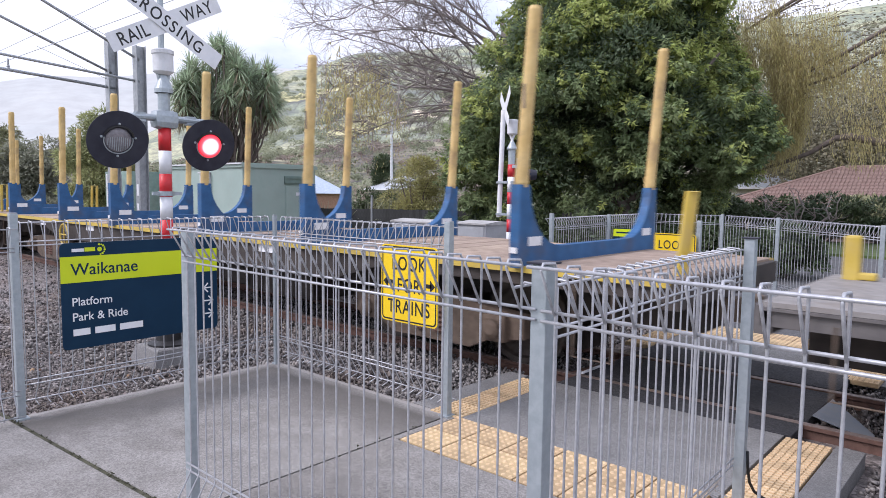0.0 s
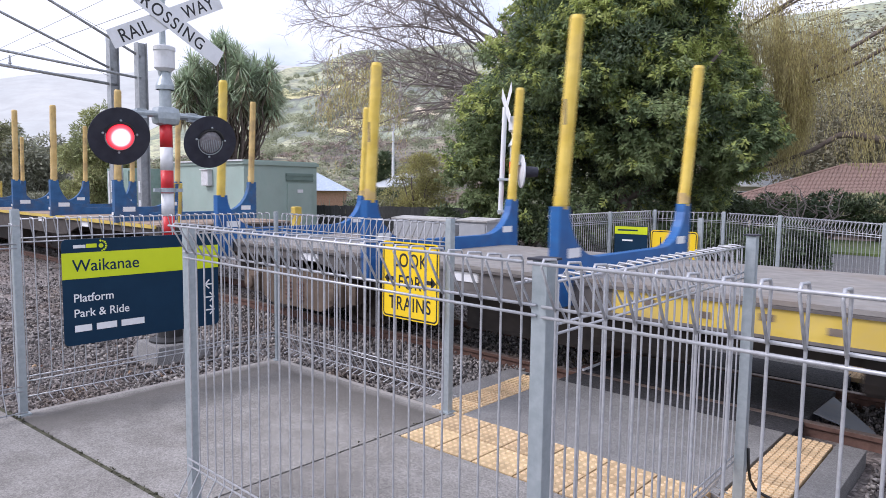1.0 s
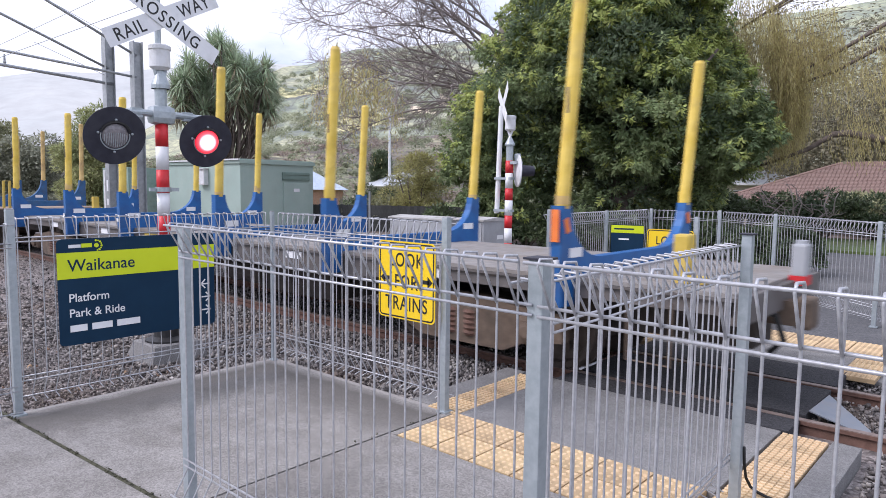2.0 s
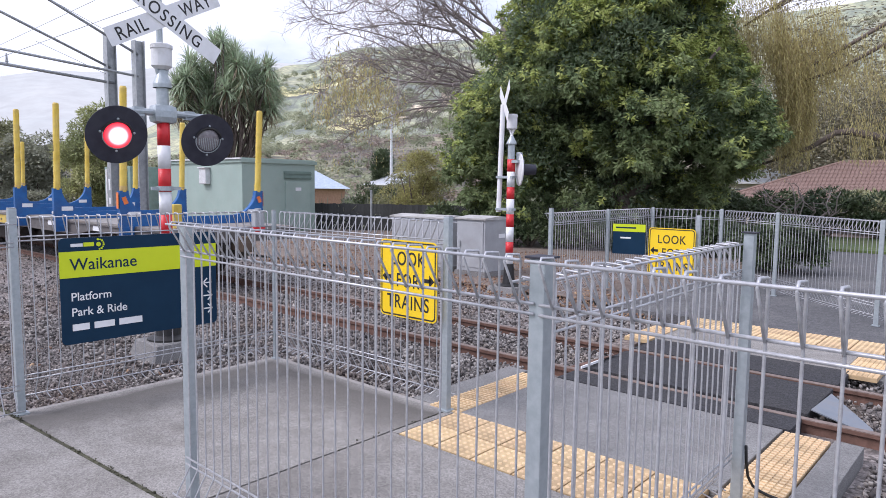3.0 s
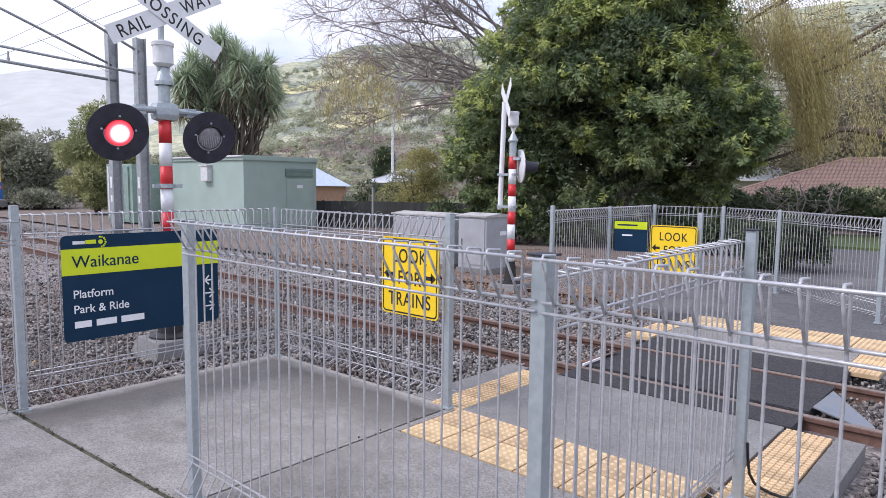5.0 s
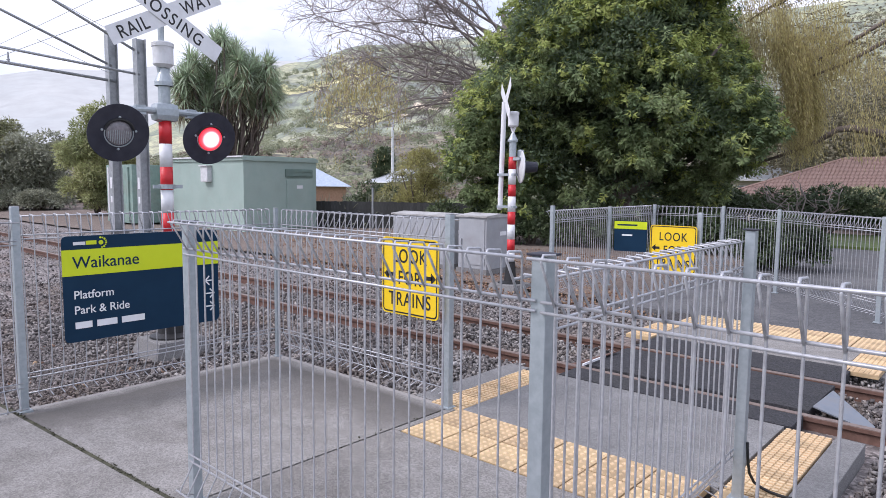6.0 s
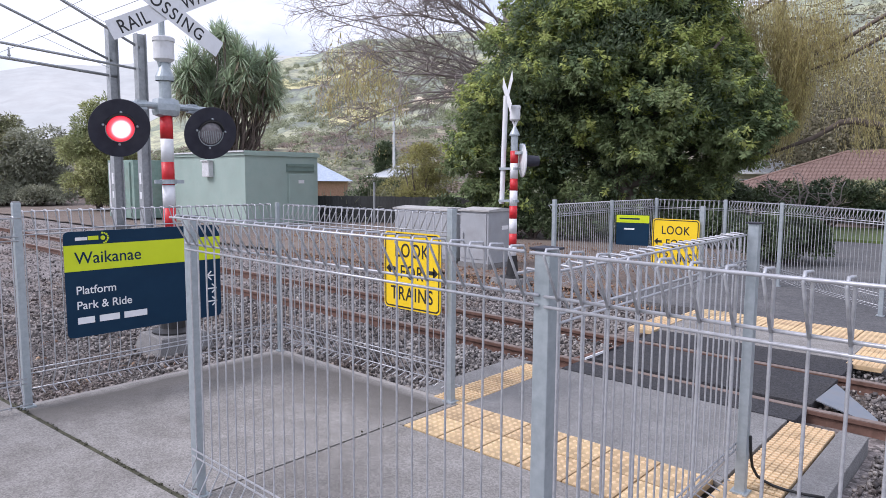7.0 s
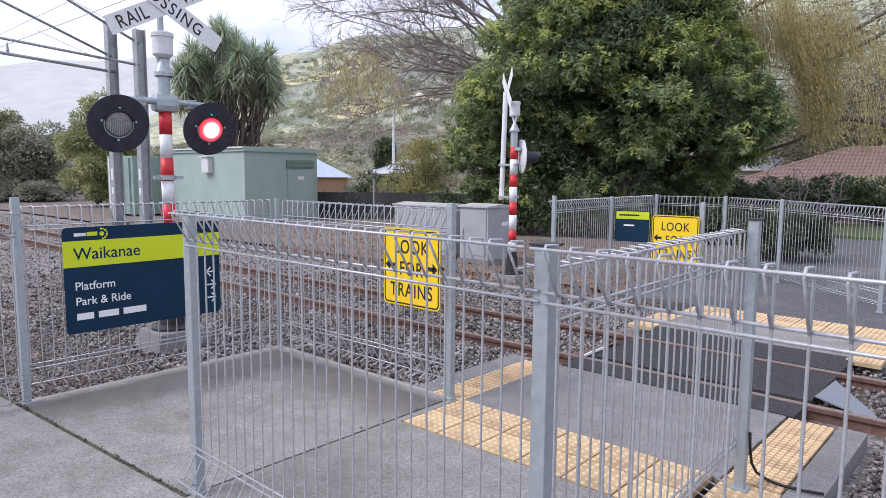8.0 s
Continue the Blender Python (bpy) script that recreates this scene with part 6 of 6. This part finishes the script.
def backdrop_mat(name, cols, scale, haze, haze_amount, fine=0.0, patch=None, patch_scale=0.012):
    """Far ground: mottled bush, finer crowns, and larger open patches of another colour, with an even emission standing
    in for haze.
    """
    m = bpy.data.materials.new(name)
    m.use_nodes = True
    t = m.node_tree
    n, l = t.nodes, t.links
    b = n["Principled BSDF"]
    b.inputs["Roughness"].default_value = 1.0
    b.inputs["Specular IOR Level"].default_value = 0.0
    co = n.new("ShaderNodeTexCoord")
    mpg = n.new("ShaderNodeMapping")
    mpg.inputs["Scale"].default_value = (1, 1, 1.6)
    l.new(co.outputs["Object"], mpg.inputs[0])

    def grain(k, detail):
        a = n.new("ShaderNodeTexNoise")
        a.inputs["Scale"].default_value, a.inputs["Detail"].default_value, a.inputs["Roughness"].default_value = k, detail, 0.62
        l.new(mpg.outputs[0], a.inputs["Vector"])
        return a.outputs[0]

    r = n.new("ShaderNodeValToRGB")
    el = r.color_ramp.elements
    while len(el) < len(cols):
        el.new(0.5)
    for i, (p, c) in enumerate(cols):
        el[i].position, el[i].color = p, (*c, 1)
    l.new(grain(scale, 10.0), r.inputs[0])
    col = r.outputs[0]
    if patch:
        k = n.new("ShaderNodeMapRange")
        k.inputs["From Min"].default_value, k.inputs["From Max"].default_value, k.inputs["To Max"].default_value = 0.52, 0.58, 0.85
        l.new(grain(patch_scale, 6.0), k.inputs[0])
        x = n.new("ShaderNodeMixRGB")
        l.new(k.outputs[0], x.inputs[0])
        l.new(col, x.inputs[1])
        x.inputs[2].default_value = (*patch, 1)
        col = x.outputs[0]
    if fine:
        k = n.new("ShaderNodeMapRange")
        k.inputs["From Min"].default_value, k.inputs["From Max"].default_value = 0.35, 0.65
        k.inputs["To Min"].default_value, k.inputs["To Max"].default_value = 1 - fine, 1 + fine
        l.new(grain(scale * 7, 4.0), k.inputs[0])
        h = n.new("ShaderNodeHueSaturation")
        l.new(k.outputs[0], h.inputs["Value"])
        l.new(col, h.inputs["Color"])
        col = h.outputs[0]
    l.new(col, b.inputs["Base Color"])
    # pale glow over the ground colour paints the haze in front of it
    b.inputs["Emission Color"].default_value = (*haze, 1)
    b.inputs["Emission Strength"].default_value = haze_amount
    return m


def slope(x, y, t, H, rough, zlow, seed):
    """Height of a hillside: t from its foot to its ridge."""
    nzv = noise.noise((x * 0.012, y * 0.012, seed)) + 0.5 * noise.noise((x * 0.03, y * 0.03, seed + 4)) + 0.25 * noise.noise((x * 0.08, y * 0.08, seed + 8))
    return zlow + H * t ** 1.25 + H * rough * nzv * math.sin(math.pi * min(1, t * 1.05)) * (0.4 + t)


def hill(name, az0, az1, d0, d1, ridge, material, label, na=150, nd=40, rough=0.17, zlow=-0.4, seed=0.0):
    """A slope seen from the origin: az in degrees from +y towards -x; ridge(az) its height at d1."""
    vs, fs = [], []
    for i in range(na + 1):
        az = radians(az0 + (az1 - az0) * i / na)
        H = ridge(math.degrees(az))
        for j in range(nd + 1):
            t = j / nd
            d = d0 + (d1 - d0) * t
            x, y = -math.sin(az) * d, math.cos(az) * d
            vs.append((x, y, slope(x, y, t, H, rough, zlow, seed)))
    for i in range(na):
        for j in range(nd):
            a = i * (nd + 1) + j
            fs.append((a, a + 1, a + nd + 2, a + nd + 1))
    return tagged(part(name, Mesh().add(vs, fs), material, smooth=True), label, "hill", kind="structure")


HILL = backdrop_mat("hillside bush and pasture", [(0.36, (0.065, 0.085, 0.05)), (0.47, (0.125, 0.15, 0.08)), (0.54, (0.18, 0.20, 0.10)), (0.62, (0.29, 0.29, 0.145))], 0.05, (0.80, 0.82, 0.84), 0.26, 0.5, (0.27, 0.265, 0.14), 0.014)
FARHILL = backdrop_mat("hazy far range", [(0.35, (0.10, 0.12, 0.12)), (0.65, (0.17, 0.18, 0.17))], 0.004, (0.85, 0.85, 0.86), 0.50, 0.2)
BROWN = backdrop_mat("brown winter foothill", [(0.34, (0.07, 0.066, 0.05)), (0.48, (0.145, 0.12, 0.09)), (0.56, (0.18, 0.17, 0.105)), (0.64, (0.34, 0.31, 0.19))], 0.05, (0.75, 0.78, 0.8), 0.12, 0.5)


def lerp_ridge(pairs):
    def f(az):
        if az <= pairs[0][0]:
            return pairs[0][1]
        for (a, p), (b, q) in zip(pairs, pairs[1:]):
            if az <= b:
                k = (az - a) / (b - a)
                return p + (q - p) * k * k * (3 - 2 * k)
        return pairs[-1][1]
    return f


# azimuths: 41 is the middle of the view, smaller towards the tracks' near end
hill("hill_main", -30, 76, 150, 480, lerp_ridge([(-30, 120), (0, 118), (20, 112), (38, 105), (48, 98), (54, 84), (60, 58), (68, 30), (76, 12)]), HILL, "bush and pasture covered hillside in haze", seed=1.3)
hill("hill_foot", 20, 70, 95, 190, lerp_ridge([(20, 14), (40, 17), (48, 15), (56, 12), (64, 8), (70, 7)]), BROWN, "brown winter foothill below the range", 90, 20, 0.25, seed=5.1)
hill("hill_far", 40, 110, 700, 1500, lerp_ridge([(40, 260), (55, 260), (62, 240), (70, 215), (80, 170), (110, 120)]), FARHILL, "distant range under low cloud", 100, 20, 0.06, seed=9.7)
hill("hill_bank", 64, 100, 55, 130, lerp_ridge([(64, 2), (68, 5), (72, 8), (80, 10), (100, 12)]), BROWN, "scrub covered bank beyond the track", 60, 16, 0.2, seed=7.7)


# open pasture and a clay cutting that climb across the slope above the foothill
main_ridge = lerp_ridge([(-30, 120), (0, 118), (20, 112), (38, 105), (48, 98), (54, 84), (60, 58), (68, 30), (76, 12)])


def ribbon(name, az0, az1, e0, e1, wide, material, label):
    """A strip lying on the main slope between two azimuths, climbing from one elevation to another."""
    g = Mesh()
    row = []
    for i in range(61):
        k = i / 60
        az, goal = radians(az0 + (az1 - az0) * k), math.tan(radians(e0 + (e1 - e0) * k + 0.12 * math.sin(9 * k) + 0.05 * math.sin(31 * k)))
        d = 165.0
        while d < 420:
            x, y = -math.sin(az) * d, math.cos(az) * d
            if slope(x, y, (d - 150) / 330, main_ridge(math.degrees(az)), 0.17, -0.4, 1.3) - 1.7 > goal * d:
                break
            d += 1.0
        w = wide * (0.15 + 0.85 * math.sin(math.pi * (0.06 + 0.88 * k))) * (0.75 + 0.4 * math.sin(17 * k + 1) ** 2)
        pts = []
        for j in range(5):
            q = d + w * j / 4
            x, y = -math.sin(az) * q, math.cos(az) * q
            pts.append((x, y, slope(x, y, (q - 150) / 330, main_ridge(math.degrees(az)), 0.17, -0.4, 1.3) + 0.9))
        row.append(pts)
    for p, q in zip(row, row[1:]):
        for j in range(4):
            g.add([p[j], p[j + 1], q[j + 1], q[j]], [(0, 1, 2, 3)])
    tagged(part(name, g, material, smooth=True), label, "hillside", kind="structure")


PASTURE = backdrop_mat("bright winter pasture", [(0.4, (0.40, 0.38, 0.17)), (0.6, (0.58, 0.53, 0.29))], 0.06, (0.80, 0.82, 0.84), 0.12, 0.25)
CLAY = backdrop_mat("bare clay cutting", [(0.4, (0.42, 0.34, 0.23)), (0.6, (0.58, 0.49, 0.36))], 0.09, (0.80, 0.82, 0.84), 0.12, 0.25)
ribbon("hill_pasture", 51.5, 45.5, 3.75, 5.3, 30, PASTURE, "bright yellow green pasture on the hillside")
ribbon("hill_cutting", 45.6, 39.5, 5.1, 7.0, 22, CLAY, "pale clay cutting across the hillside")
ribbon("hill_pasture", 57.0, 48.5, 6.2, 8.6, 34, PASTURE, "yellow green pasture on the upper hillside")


def hill_trees(name, count, az, dist, size, hz, material, label, seed, lumps=3, leaves=45, leaf=0.13, tall=0.4):
    """Far trees as uneven clumps of foliage standing on the slopes."""
    r = np.random.RandomState(seed)
    P, N = [], []
    for i in range(count):
        a, d = math.radians(r.uniform(*az)), r.uniform(*dist)
        x, y = -math.sin(a) * d, math.cos(a) * d
        z = hz(math.degrees(a), d, x, y)
        s = r.uniform(*size)
        for j in range(lumps):
            u = r.normal(0, 1, (leaves, 3))
            u[:, 2] = np.abs(u[:, 2]) * 0.9
            u /= np.linalg.norm(u, axis=1, keepdims=True)
            o = r.normal(0, 0.26, 3) * s * np.array([1.0, 1.0, tall])
            P.append(np.array([x, y, z + s * 0.25]) + o + u * s * r.uniform(0.2, 0.4) * r.uniform(0.8, 1.1, (leaves, 1)))
            N.append(u + np.array([0, 0, 0.6]))
    P, N = np.concatenate(P), np.concatenate(N)
    D = np.cross(N, r.normal(0, 1, N.shape))
    v, f = leaf_arrays(r, P, D, np.mean(size) * leaf, np.mean(size) * leaf * 0.9, spread=0.1, out=N * 2)
    ob = mass(name, v, f, material, label)
    ob["category"] = "trees"


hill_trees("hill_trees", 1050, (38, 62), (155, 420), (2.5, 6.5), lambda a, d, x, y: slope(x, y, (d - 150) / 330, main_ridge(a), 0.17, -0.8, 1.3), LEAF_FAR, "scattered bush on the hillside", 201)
hill_trees("hill_bush", 800, (-4, 24), (155, 430), (4.0, 9.0), lambda a, d, x, y: slope(x, y, (d - 150) / 330, main_ridge(a), 0.17, -0.8, 1.3), LEAF_HILL, "dense winter bush on the hillside", 211, 3, 130, 0.05)
foot_ridge = lerp_ridge([(20, 14), (40, 17), (48, 15), (56, 12), (64, 8), (70, 7)])
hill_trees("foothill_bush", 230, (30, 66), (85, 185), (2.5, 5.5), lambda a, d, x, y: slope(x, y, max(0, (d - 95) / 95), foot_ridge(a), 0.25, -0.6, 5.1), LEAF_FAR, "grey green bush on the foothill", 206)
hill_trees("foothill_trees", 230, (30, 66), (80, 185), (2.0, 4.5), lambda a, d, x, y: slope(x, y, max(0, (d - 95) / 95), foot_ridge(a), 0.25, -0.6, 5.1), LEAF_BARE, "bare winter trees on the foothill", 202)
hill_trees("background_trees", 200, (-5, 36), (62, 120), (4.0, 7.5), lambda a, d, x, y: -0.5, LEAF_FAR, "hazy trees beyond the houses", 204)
hill_trees("garden_trees", 36, (0, 16.5), (50, 74), (10.0, 16.0), lambda a, d, x, y: 1.0, LEAF_GARDEN, "tall bare winter trees beyond the houses", 208, 8, 420, 0.016, 0.8)
bank_ridge = lerp_ridge([(64, 2), (68, 5), (72, 8), (80, 10), (100, 12)])
hill_trees("bank_trees", 150, (66, 90), (58, 120), (2.5, 5.0), lambda a, d, x, y: slope(x, y, (d - 55) / 75, bank_ridge(a), 0.2, -0.6, 7.7), LEAF_SHRUB, "dark bush on the bank beyond the track", 203)

# ---------- what moves ----------
SPEED = 8.13
# small unevenness of the pull, in metres
LAG = {0.0: -0.03, 0.5: -0.10, 1.0: -0.01, 1.5: 0.0, 2.0: -0.03, 2.5: -0.09, 3.0: -0.15, 3.5: -0.15}


def motions():
    times = [i * 0.5 for i in range(17)]
    for k, (w, wheels) in enumerate(((wagon_last, wheels_last), (wagon_mid, wheels_mid), (wagon_first, wheels_first))):
        x0 = 13.4 - 6.725 - WAGON_PITCH * k + (0.04 if k == 0 else 0.0)
        walk(w, [(t, pose(x0 - SPEED * t + LAG.get(t, -0.12), TRACK_Y, 0)) for t in times])
        for ws in wheels:
            x, y, z = ws.matrix_basis.translation
            rows = [(i * 2 / 30, pose(x, y, z) @ Matrix.Rotation(-SPEED * (i * 2 / 30) / 0.42, 4, "Y")) for i in range(121)]
            walk(ws, rows)
    # the willow's shoots swing in the wind, each bundle from its top
    gusts = ((0.0, 4), (0.5, 5), (1.0, 6), (1.5, 8), (2.2, 7), (3.0, 11), (3.5, 29), (4.0, 28), (4.5, 21), (5.2, 22), (5.8, 19), (6.2, 11), (6.6, 0), (7.0, 0), (7.4, 7), (7.6, 15), (7.8, 23), (8.0, 26))
    for ob, p, k in swaying:
        walk(ob, [(t, Matrix.Translation(p) @ Matrix.Rotation(radians(-a * k), 4, "Y") @ Matrix.Translation(-p)) for t, a in gusts])
    # the lit lamp swaps sides as the signal flashes
    rows, side, t = [], 1, 0.0
    swaps = [(0.17, 0)]
    for k in range(12):
        swaps += [(0.17 + 0.675 * k, 0), (0.16 + 0.675 * k + 0.30, 1)]
    rows = [(0.0, LAMPS[1])]
    for t, s in sorted(set(swaps)):
        if t < 7.97:
            rows += [(t, LAMPS[1 - s]), (t + 1 / 30, LAMPS[s])]
    rows.append((8.0, LAMPS[1]))
    walk(flash, rows)


motions()
